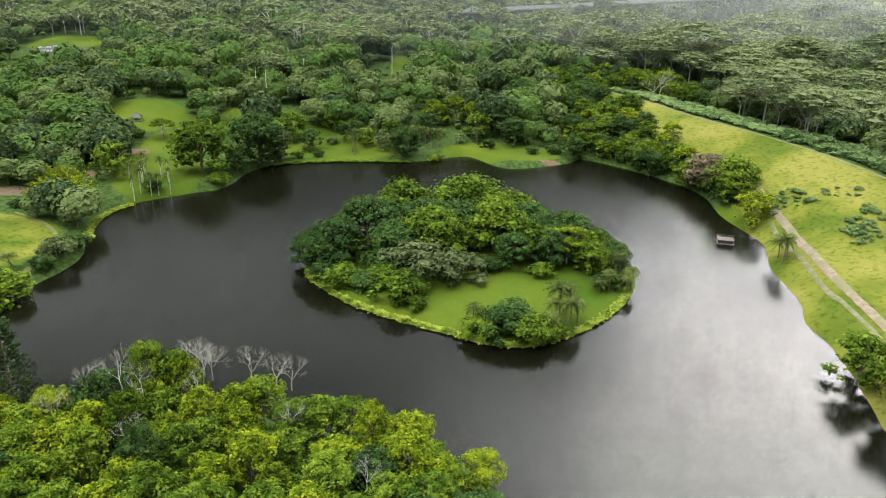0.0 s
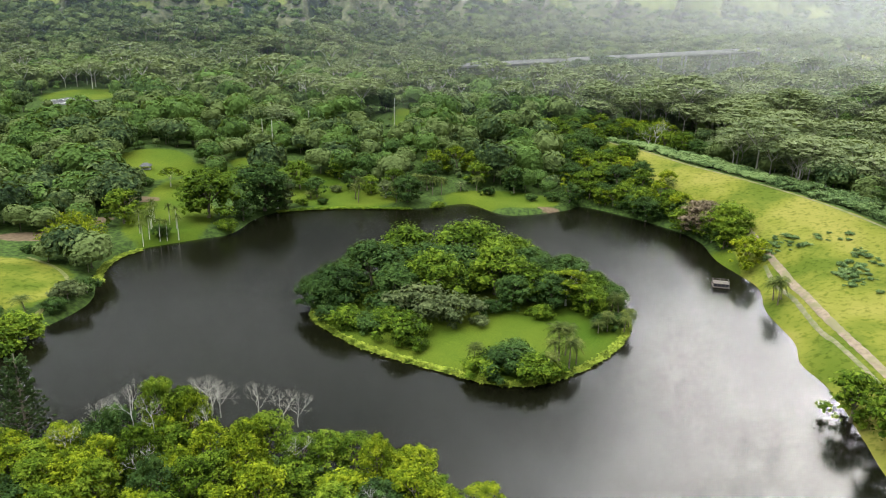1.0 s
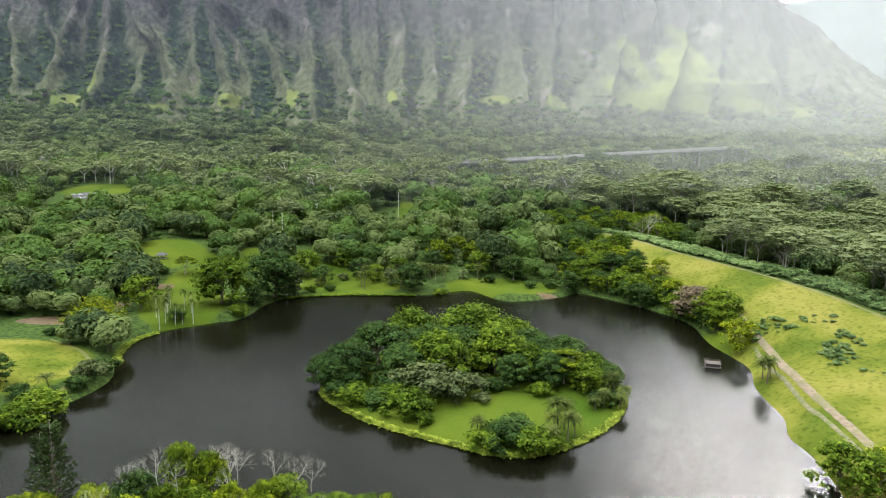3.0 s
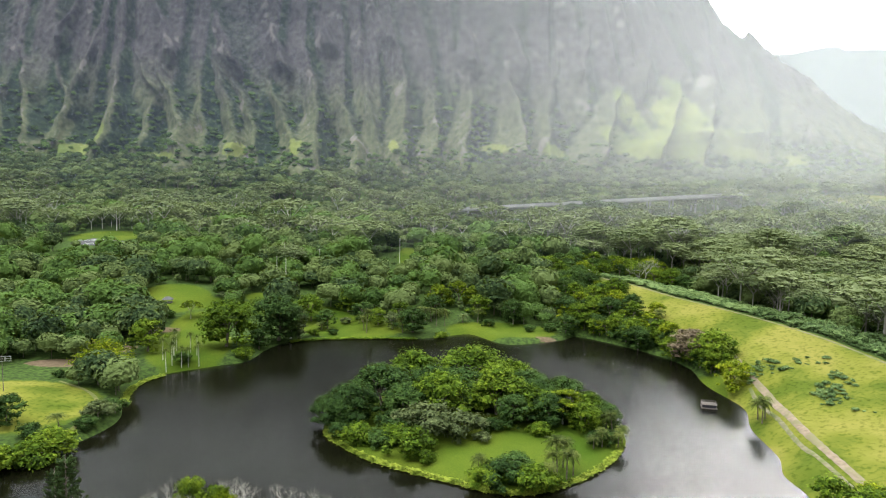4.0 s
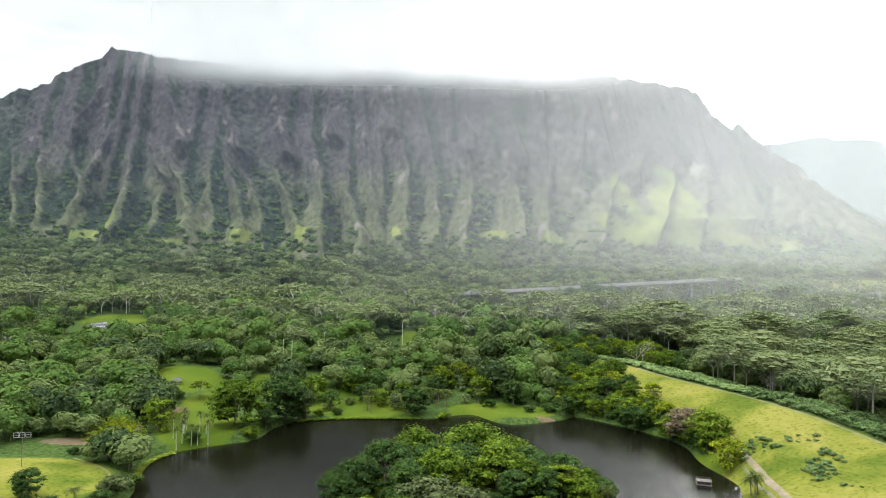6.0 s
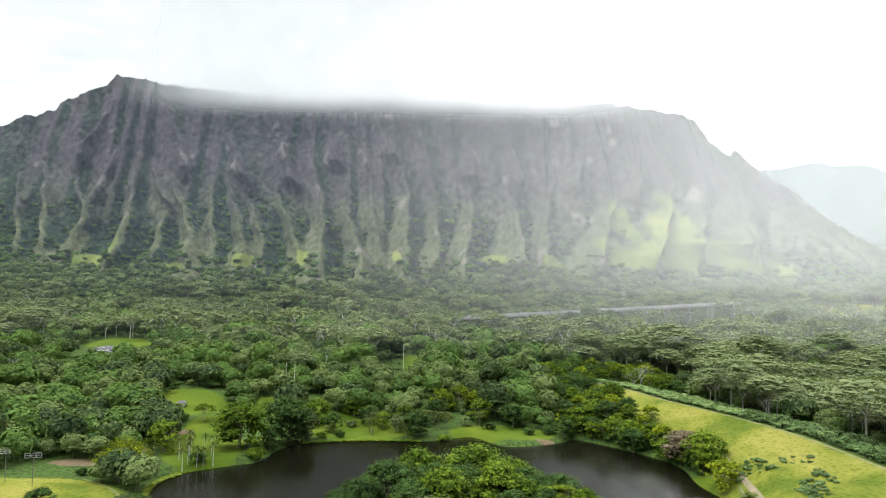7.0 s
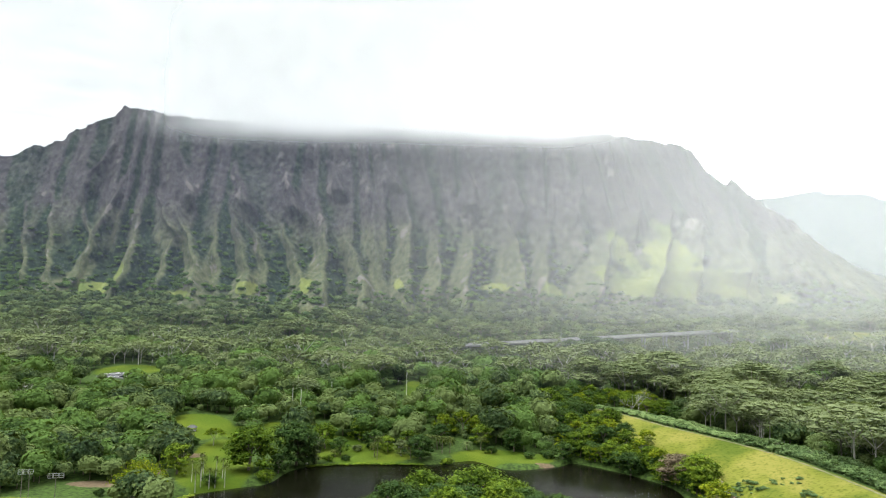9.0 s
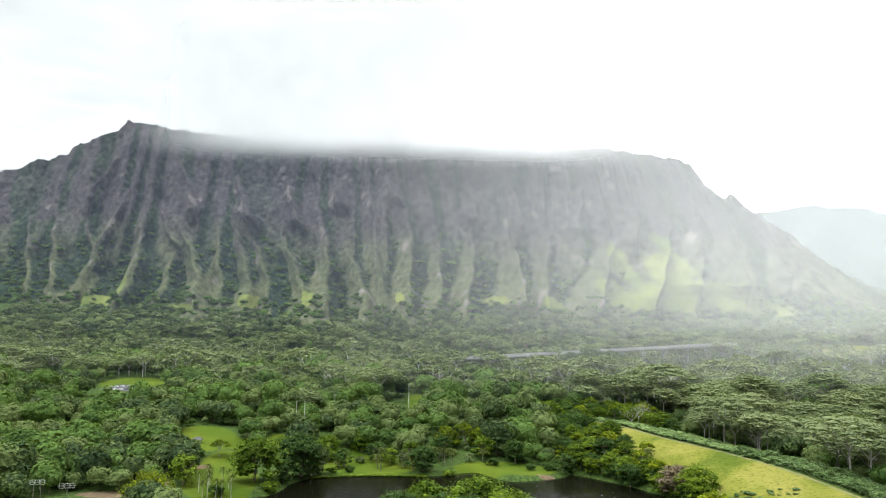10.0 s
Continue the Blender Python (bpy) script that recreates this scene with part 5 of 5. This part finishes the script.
def far_broad(leaf, top, spread, boughs, total, quads=False):
    """A rounded crown that billows out over its boughs, round one dense heart."""
    def make(r):
        axes = unit(r.normal(size=(boughs, 3)) + [0, 0, 0.5])
        bulk = r.uniform(0.10, 0.30, boughs)
        size = np.array([spread * r.uniform(0.85, 1.15), spread * r.uniform(0.85, 1.15), top * 0.42])
        mid = np.array([0, 0, top * 0.56])
        u = unit(r.normal(size=(int(total * 1.35), 3)))
        u = u[u[:, 2] > -0.45]
        near = u @ axes.T
        swollen = bulk * np.exp(-(np.arccos(np.clip(near, -1, 1)) / 0.46) ** 2)
        k = swollen.argmax(1)
        rad = 0.82 + swollen.max(1)[:, None] + r.uniform(-0.05, 0.06, (len(u), 1))
        facing = unit(u / size * size.mean() + 0.9 * (u - axes[k]) + [0, 0, 0.25] + r.normal(size=u.shape) * 0.17)
        v, q = leaves(mid + u * size * rad, facing, leaf, r, 0.75)
        g = Geo()
        if quads:
            g.add(v, q)
        else:
            g.add(v.reshape(-1, 4, 3)[:, :3].reshape(-1, 3), None, np.arange(3 * len(u)).reshape(-1, 3))
        g.add(mid + ICO_V * size * 0.76, None, ICO_T)
        return few_limbs(r, top * 0.6, spread * 0.6, 0.3, 2), g
    return make


def far_umbrella(leaf, top, spread, count, total):
    def make(r):
        clumps = []
        for k in range(count):
            a, rho = 2.39996 * k, math.sqrt((k + 0.5) / count)
            q = spread * r.uniform(0.22, 0.42)
            clumps.append((math.cos(a) * rho * spread * 0.85, math.sin(a) * rho * spread * 0.85,
                           top * (0.97 - 0.22 * rho * rho - r.uniform(0, 0.08)), q, q, q * 0.30))
        return few_limbs(r, top, spread, 0.4), foliage(clumps, leaf, total, r, 0.5, -0.4, 1.0, True)
    return make


def lumpy(x, y, size, seed):
    return np.array([noise.noise(Vector((a / size, b / size, seed))) for a, b in zip(x, y)])


def plant_woods():
    rng = np.random.default_rng(21)

    def strip(y0, y1, step, spread=0.66, margin=40):
        x, y = scattered(-900, 900, y0, y1, step, rng, 0.5)
        keep = (np.abs(x) < spread * (y + 105) + margin) & ~open_land(x, y)
        return x[keep], y[keep]

    def rows_of(x, y, lo, hi):
        s = rng.uniform(lo, hi, len(x)) * (1 + 0.45 * lumpy(x, y, 40, 3.0)) * rng.choice([0.75, 1.0, 1.0, 1.25], len(x))
        # low growth in front of the car park, the clearing and the lawn hill
        for cx, cy, rx, ry in [(-338, 612, 36, 46), (-56, 625, 14, 60), (2, 500, 26, 26), (-205, 500, 26, 26)]:
            s = np.where((np.abs(x - cx) < rx) & (np.abs(y - cy) < ry), s * 0.3, s)
        return np.stack([x, y, s, rng.integers(0, 2, len(x))], -1)

    x, y = strip(300, 700, 13.0)
    drop = (x > -150) & (x < 205) & (y < 470) | (x > 84) & (x < 205) & (y < 640)
    x, y = x[~drop], y[~drop]
    flat = lumpy(x, y, 70, 1.0) + np.clip((x - 120) / 160, -0.3, 1.0) + np.clip((y - 640) / 300, -0.2, 0.4) > 0.22
    rows = rows_of(x, y, 0.85, 1.4)
    dark = lumpy(x, y, 24, 7.0) > 0.05
    pick = flat & (rng.uniform(size=len(x)) < 0.5)
    rows[flat, 2] *= np.where(pick[flat], 1.0, 0.75)
    close = y < 520
    for mask, pair, seed in [(close, [far_broad(1.0, 13, 8.0, 15, 350, True), far_broad(1.0, 17, 7.6, 17, 370, True)], 31),
                             (~close, [far_broad(1.4, 13, 8.0, 13, 260), far_broad(1.4, 17, 7.8, 14, 280)], 35)]:
        woods("valley_woods", "dense mixed green broadleaf woods on the valley floor", pair, [BARK, LEAF_WOOD], rows[~pick & ~dark & mask], seed)
        woods("valley_woods", "dark green broadleaf trees among the valley woods", pair, [BARK, LEAF_DARK], rows[~pick & dark & mask], seed + 2)
    woods("umbrella_woods", "flat-topped grey-green umbrella trees on pale limbs", [far_umbrella(0.78, 25, 15.0, 30, 1100)] * 2, [GREY_BARK, LEAF_FLAT], rows[pick], 41)
    x, y = strip(700, 1010, 15.0)
    flat = lumpy(x, y, 90, 1.0) + 0.2 * (x > 60) > 0.02
    pick = flat & (rng.uniform(size=len(x)) < 0.5)
    rows = rows_of(x, y, 0.85, 1.35)
    rows[flat & ~pick, 2] *= 0.75
    rows[(y > 925) & (x > 0) & (x < 440), 2] *= 0.55
    dark = lumpy(x, y, 40, 7.0) > 0.08
    pair = [far_broad(2.0, 15, 8.6, 10, 130), far_broad(2.0, 12, 8.6, 10, 120)]
    woods("valley_woods", "mixed woods in the middle of the valley", pair, [BARK, LEAF_WOOD], rows[~pick & ~dark], 51)
    woods("valley_woods", "darker mixed woods in the middle of the valley", pair, [BARK, LEAF_DARK], rows[~pick & dark], 53)
    woods("umbrella_woods", "broad stand of flat-topped umbrella trees", [far_umbrella(1.7, 24, 14, 14, 190)] * 2, [PALE, LEAF_FLAT], rows[pick], 61)
    x, y = strip(1010, 1392, 16.0)
    flat = lumpy(x, y, 110, 1.0) + np.where(y < 1180, 0.1, -0.5) > 0.05
    pick = flat & (rng.uniform(size=len(x)) < 0.55)
    rows = rows_of(x, y, 0.75, 1.2)
    far_pair = [far_broad(2.8, 14, 9.6, 7, 66), far_broad(2.8, 11, 9.6, 7, 62)]
    woods("valley_woods", "woods rising to the foot of the cliffs", far_pair, [BARK, LEAF_WOOD], rows[~pick], 71)
    woods("umbrella_woods", "distant flat-topped trees below the cliffs", [far_umbrella(2.4, 22, 13.5, 8, 85)] * 2, [BARK, LEAF_FLAT], rows[pick], 81)
    scrub = [far_broad(0.8, 4.4, 4.8, 12, 170, True)]
    woods("crest_scrub", "dense light green scrub behind the dam crest", scrub, [BARK, LEAF_SHRUB], np.array(SCRUB), 101)
    spots = CLIFF_FOOT
    rows = np.column_stack([spots[:, :2], rng.uniform(0.6, 1.0, len(spots)), rng.integers(0, 2, len(spots))])
    woods("cliff_woods", "trees climbing the gullies at the foot of the cliffs", far_pair, [BARK, LEAF_DARK], rows, 91, spots[:, 2] - 3)


plant_woods()


# ---- things people built ----
def raft():
    """A moored timber platform with a rail round it and a low box on top."""
    t = thing("floating_raft", (131, 308, 0.0, 0, 0, -12), "weathered grey floating timber raft with railing", "raft")
    for k in range(9):
        part("plank", box((0.78, 5.0, 0.12), (-3.4 + k * 0.85, 0, 0.72)), TIMBER, t)
    for x in (-3.2, 0, 3.2):
        part("float", tube([(x, -2.4, 0.32), (x, 0, 0.32), (x, 2.4, 0.32)], [0.34, 0.34, 0.34], 10), CARBLACK, t)
    part("skirt", box((7.7, 0.1, 0.5), (0, -2.53, 0.5)).join(box((7.7, 0.1, 0.5), (0, 2.53, 0.5))), TIMBER, t)
    part("cabin", box((6.6, 4.2, 1.5), (0, 0, 1.53)), CARBLACK, t, "dark low cabin")
    part("cabin_roof", box((7.2, 4.8, 0.12), (0, 0, 2.34)), TIMBER, t, "weathered grey roof deck")
    for x in (-3.5, -1.75, 0, 1.75, 3.5):
        for y in (-2.3, 2.3):
            part("post", box((0.12, 0.12, 2.6), (x, y, 2.08)), TIMBER, t)
    for y in (-2.4, 2.4):
        part("rail", box((7.6, 0.1, 0.12), (0, y * 0.958, 3.35)).join(box((7.6, 0.07, 0.08), (0, y * 0.958, 2.9))), TIMBER, t)
    for x in (-3.7, 3.7):
        part("rail", box((0.1, 4.6, 0.12), (x * 0.95, 0, 3.35)), TIMBER, t)


def hut(x, y, turn):
    t = thing("shelter", (x, y, height(x, y), 0, 0, turn), "small open picnic shelter with grey hipped roof on the lawn", "shelter")
    w, d, h = 6.0, 4.6, 2.5
    part("slab", box((w, d, 0.3), (0, 0, 0.05)), CONCRETE, t)
    for sx in (-1, 1):
        for sy in (-1, 1):
            part("post", box((0.22, 0.22, h), (sx * (w / 2 - 0.4), sy * (d / 2 - 0.4), h / 2 + 0.1)), TIMBER, t)
    e, top = 0.8, h + 1.9
    v = [(-w / 2 - e, -d / 2 - e, h), (w / 2 + e, -d / 2 - e, h), (w / 2 + e, d / 2 + e, h), (-w / 2 - e, d / 2 + e, h), (-1.2, 0, top), (1.2, 0, top)]
    v += [(a, b, c - 0.18) for a, b, c in v[:4]]
    part("roof", Geo().add(v, [(0, 1, 5, 4), (2, 3, 4, 5), (6, 7, 1, 0), (7, 8, 2, 1), (8, 9, 3, 2), (9, 6, 0, 3), (9, 8, 7, 6)], [(1, 2, 5), (3, 0, 4)]),
         SHEET, t, "grey sheet roof")
    part("table", box((1.8, 0.8, 0.08), (0, 0, 0.95)).join(box((0.2, 0.6, 0.8), (-0.6, 0, 0.55))).join(box((0.2, 0.6, 0.8), (0.6, 0, 0.55))), TIMBER, t)


def power_pole(x, y, tall, arms=1, turn=0.0):
    t = thing("power_pole", (x, y, height(x, y), 0, 0, turn), "tall slender pale utility pole rising above the woods", "utility pole", "utility poles")
    part("pole", tube([(0, 0, -0.5), (0, 0, tall * 0.5), (0, 0, tall)], [0.26, 0.22, 0.16], 8), PALE, t)
    for k in range(arms):
        z = tall - 0.8 - 1.6 * k
        arm = part("crossarm", box((3.4, 0.16, 0.18), (0, 0.14, z)), TIMBER, t)
        for x2 in (-1.5, -0.6, 0.6, 1.5):
            part("insulator", tube([(x2, 0.14, z + 0.09), (x2, 0.14, z + 0.25), (x2, 0.14, z + 0.42)], [0.09, 0.07, 0.04], 6), PAINT, arm)


def frame_pole(x, y, tall, turn, poles):
    """A pole that carries a bank of square metal frames."""
    t = thing("frame_pole", (x, y, height(x, y), 0, 0, turn), "grey pole carrying a row of square metal frames", "utility pole", "frame poles")
    for px in poles:
        part("pole", tube([(px, 0, -0.5), (px, 0, tall * 0.5), (px, 0, tall)], [0.2, 0.17, 0.13], 8), TIMBER, t)
    for k, cx in enumerate((-2.6, 0.0, 2.6)):
        g = Geo()
        for dx in (-1.1, 1.1):
            g.join(box((0.16, 0.16, 2.4), (cx + dx, -0.2, tall - 1.6)))
        for dz in (-1.12, 1.12):
            g.join(box((2.36, 0.16, 0.16), (cx, -0.2, tall - 1.6 + dz)))
        part("frame", g, GALVANISED, t, "galvanised square frame")
    part("beam", box((8.0, 0.14, 0.14), (0, -0.05, tall - 1.6)), GALVANISED, t)


def car_meshes(length=4.5, wide=1.8):
    """Body and cabin with raked ends, glass band and wheels."""
    prof = [(-0.5, 0.35), (-0.49, 0.75), (-0.27, 0.88), (-0.17, 1.42), (0.24, 1.45), (0.38, 0.95), (0.49, 0.85), (0.5, 0.35)]
    n = len(prof)
    v = [(x * length, sy * wide / 2 * (0.86 if z > 1.2 else 1.0), z) for sy in (-1, 1) for x, z in prof]
    side = [(0, 1, 2, 7), (2, 5, 6, 7), (2, 3, 4, 5)]
    body = Geo().add(v, [f for f in side] + [tuple(n + i for i in reversed(f)) for f in side] + [(i, n + i, n + (i + 1) % n, (i + 1) % n) for i in range(n)])
    glass = Geo()
    for sy in (-1, 1):
        y0, y1 = sy * (wide / 2 + 0.012), sy * (wide / 2 * 0.86 + 0.03)
        glass.add([(-0.235 * length, y0, 0.95), (0.33 * length, y0, 0.98), (0.235 * length, y1, 1.36), (-0.165 * length, y1, 1.34)], [(0, 1, 2, 3)])
    w2 = wide / 2 * 0.8
    glass.add([(-0.262 * length - 0.02, -w2, 0.93), (-0.262 * length - 0.02, w2, 0.93), (-0.175 * length - 0.02, w2 * 0.95, 1.38), (-0.175 * length - 0.02, -w2 * 0.95, 1.38)], [(0, 1, 2, 3)])
    glass.add([(0.372 * length + 0.02, -w2, 0.99), (0.372 * length + 0.02, w2, 0.99), (0.25 * length + 0.02, w2 * 0.95, 1.40), (0.25 * length + 0.02, -w2 * 0.95, 1.40)], [(0, 1, 2, 3)])
    wheel = tube([(0, -0.11, 0), (0, 0, 0), (0, 0.11, 0)], [0.33, 0.34, 0.33], 12)
    return body, glass, wheel


def parked_cars():
    body, glass, wheel = car_meshes()
    rng = random.Random(4)
    protos = []
    for paint, colour in ((PAINT, "white"), (CARBLACK, "dark")):
        t = thing("car", (-352, 668, height(-352, 668) + 0.25, 0, 0, 20), f"{colour} car parked on the asphalt car park", "car", "parked cars")
        part("body", body, paint, t)
        part("windows", glass, GLASS, t, "dark car windows")
        for sx in (-1.4, 1.35):
            for sy in (-0.84, 0.84):
                part("wheel", wheel, CARBLACK, t).location = (sx, sy, 0.34)
        protos.append(t)
    protos[1].matrix_basis = pose(-343, 671, height(-343, 671) + 0.25, 0, 0, 22)
    for k, (x, y) in enumerate([(-364, 657), (-359, 659), (-354, 661), (-372, 676), (-366, 678), (-360, 681), (-348, 664), (-338, 668), (-378, 674)]):
        copy_thing(protos[1 if k in (2, 7) else 0], pose(x, y, height(x, y) + 0.28, 0, 0, 22 + rng.uniform(-4, 4)))


def slab(name, corners, material, lift, label, steps=10):
    """A paved patch draped over the ground."""
    a, b, c, d = (np.array(p, float) for p in corners)
    u, v = np.meshgrid(np.linspace(0, 1, steps), np.linspace(0, 1, steps))
    p = a + (b - a) * u[..., None] + (d - a) * v[..., None] + (a - b + c - d) * (u * v)[..., None]
    z = ground(p[..., 0], p[..., 1]) + lift
    tagged(new(name, Geo().add(np.concatenate([p, z[..., None]], -1), grid_faces(steps, steps)).mesh(name, material, True)), label, "road", kind="structure")


def viaduct(shift, rise, name_label):
    """A highway bridge: box girder deck, parapets and piers."""
    a, b = np.array([10.0, 1012.0, 50.0]), np.array([440.0, 1026.0, 83.0])
    a, b = a + [0, shift, rise], b + [0, shift, rise]
    way = unit(b - a)
    side = unit(np.cross(way, [0, 0, 1.0]))
    t = thing("viaduct", pose(*a), name_label, "bridge", "highway viaducts")
    n = 26
    s = np.linspace(0, np.linalg.norm(b - a), n)[:, None]
    mid = way * s

    def strip(shape):
        v = np.concatenate([mid[:, None] + side * np.array(shape)[None, :, :1] + np.array([0, 0, 1.0]) * np.array(shape)[None, :, 1:]], 0)
        k = len(shape)
        q = [(i * k + j, i * k + (j + 1) % k, (i + 1) * k + (j + 1) % k, (i + 1) * k + j) for i in range(n - 1) for j in range(k)]
        return Geo().add(v.reshape(-1, 3), q + [(0, 1, 2, 3), tuple((n - 1) * k + j for j in (3, 2, 1, 0))])

    part("deck", strip([(-6, 0), (6, 0), (6, -0.5), (-6, -0.5)]), CONCRETE, t, "grey concrete deck")
    part("girder", strip([(-3.4, -0.5), (3.4, -0.5), (2.8, -2.6), (-2.8, -2.6)]), CONCRETE, t)
    part("carriageway", strip([(-5.4, 0.06), (5.4, 0.06), (5.4, 0.01), (-5.4, 0.01)]), ASPHALT, t, "dark asphalt carriageway")
    for x in (-5.8, 5.8):
        part("parapet", strip([(x - 0.18, 1.05), (x + 0.18, 1.05), (x + 0.2, 0), (x - 0.2, 0)]), CONCRETE, t)
    for d in np.arange(14, s[-1, 0], 34.0):
        p = way * d
        foot = height(a[0] + p[0], a[1] + p[1]) - a[2]
        for sx in (-1.9, 1.9):
            q = p + side * sx
            part("pier", tube([(q[0], q[1], foot - 1.0), (q[0], q[1], (foot + p[2]) / 2), (q[0], q[1], p[2] - 2.5)], [0.9, 0.85, 0.85], 10), CONCRETE, t)
    for d in np.arange(30, s[-1, 0], 62.0):
        p = way * d + side * 6.1
        part("lamp_post", tube([(p[0], p[1], p[2] - 0.3), (p[0], p[1], p[2] + 5), (p[0], p[1], p[2] + 9.5)], [0.14, 0.11, 0.07], 6), GALVANISED, t)


def footbridge(x, y, turn):
    t = thing("footbridge", (x, y, height(x, y) + 0.2, 0, 0, turn), "small grey timber footbridge on the path", "bridge")
    for k in range(12):
        part("plank", box((0.75, 2.0, 0.1), (-4.4 + 0.8 * k, 0, 0.35)), TIMBER, t)
    for sy in (-1.0, 1.0):
        part("beam", box((9.8, 0.18, 0.3), (0, sy * 0.8, 0.15)), TIMBER, t)
        part("rail", box((9.6, 0.1, 0.1), (0, sy, 1.35)), TIMBER, t)
        for px in (-4.5, -1.5, 1.5, 4.5):
            part("post", box((0.12, 0.12, 1.1), (px, sy, 0.85)), TIMBER, t)


def road_wall():
    """The low pale kerb wall at the end of the crest road."""
    t = thing("kerb_wall", (122, 616, height(122, 616)), "low curved white kerb wall at the road end", "wall")
    a = np.linspace(radians(200), radians(340), 13)
    v = [((r * math.cos(q)), (r * 0.5 * math.sin(q)) + 4, z) for q in a for r, z in ((9, -1.0), (9, 0.9), (9.4, 0.9), (9.4, -1.0))]
    q = [(4 * i + j, 4 * i + (j + 1) % 4, 4 * i + 4 + (j + 1) % 4, 4 * i + 4 + j) for i in range(12) for j in range(4)]
    part("kerb", Geo().add(v, q + [(0, 1, 2, 3), (51, 50, 49, 48)]), PAINT, t)


raft()
hut(-206, 466, 15)
for x, y, tall, arms in [(-144, 538, 26, 0), (-137, 540, 25, 0), (-157, 620, 22, 1), (-50, 640, 24, 0), (-120, 600, 20, 1)]:
    power_pole(x, y, tall, arms, 20)
frame_pole(-228, 285, 17, 10, (-1.8, 1.8))
frame_pole(-208, 278, 17, 20, (0.0,))
slab("car_park", [(-385, 664), (-338, 648), (-326, 676), (-374, 692)], ASPHALT, 0.2, "grey asphalt car park among the trees")
parked_cars()
viaduct(0, 0, "long grey concrete highway viaduct on piers above the woods")
viaduct(17, 1.2, "parallel grey concrete highway viaduct behind the first")
footbridge(-181, 316, 160)
slab("road_end", [(114, 604), (132, 598), (140, 616), (118, 626)], CONCRETE, 0.25, "pale paved road end above the dam")
road_wall()
for x, y, s, z in [(-373, 520, 2.4, 20.0), (225, 440, 2.6, 16.0), (170, 575, 2.6, 20.0), (160, 560, 2.4, 20.0), (600, 1180, 3.6, 62.0), (110, 990, 3.0, 34.0), (-110, 690, 2.6, 30.0),
                   (-95, 700, 2.4, 30.0), (270, 420, 2.6, 12.0)]:
    BARE_TREE.plant(x, y, "tall pale leafless tree standing above the valley woods", "pale trees", s, z=z)
for x, y, s in [(178, 996, 1.5), (205, 1000, 1.9), (232, 998, 1.7), (252, 1000, 1.4)]:
    BIG_DARK.plant(x, y, "tall dark tree in front of the highway viaduct", "viaduct trees", s)
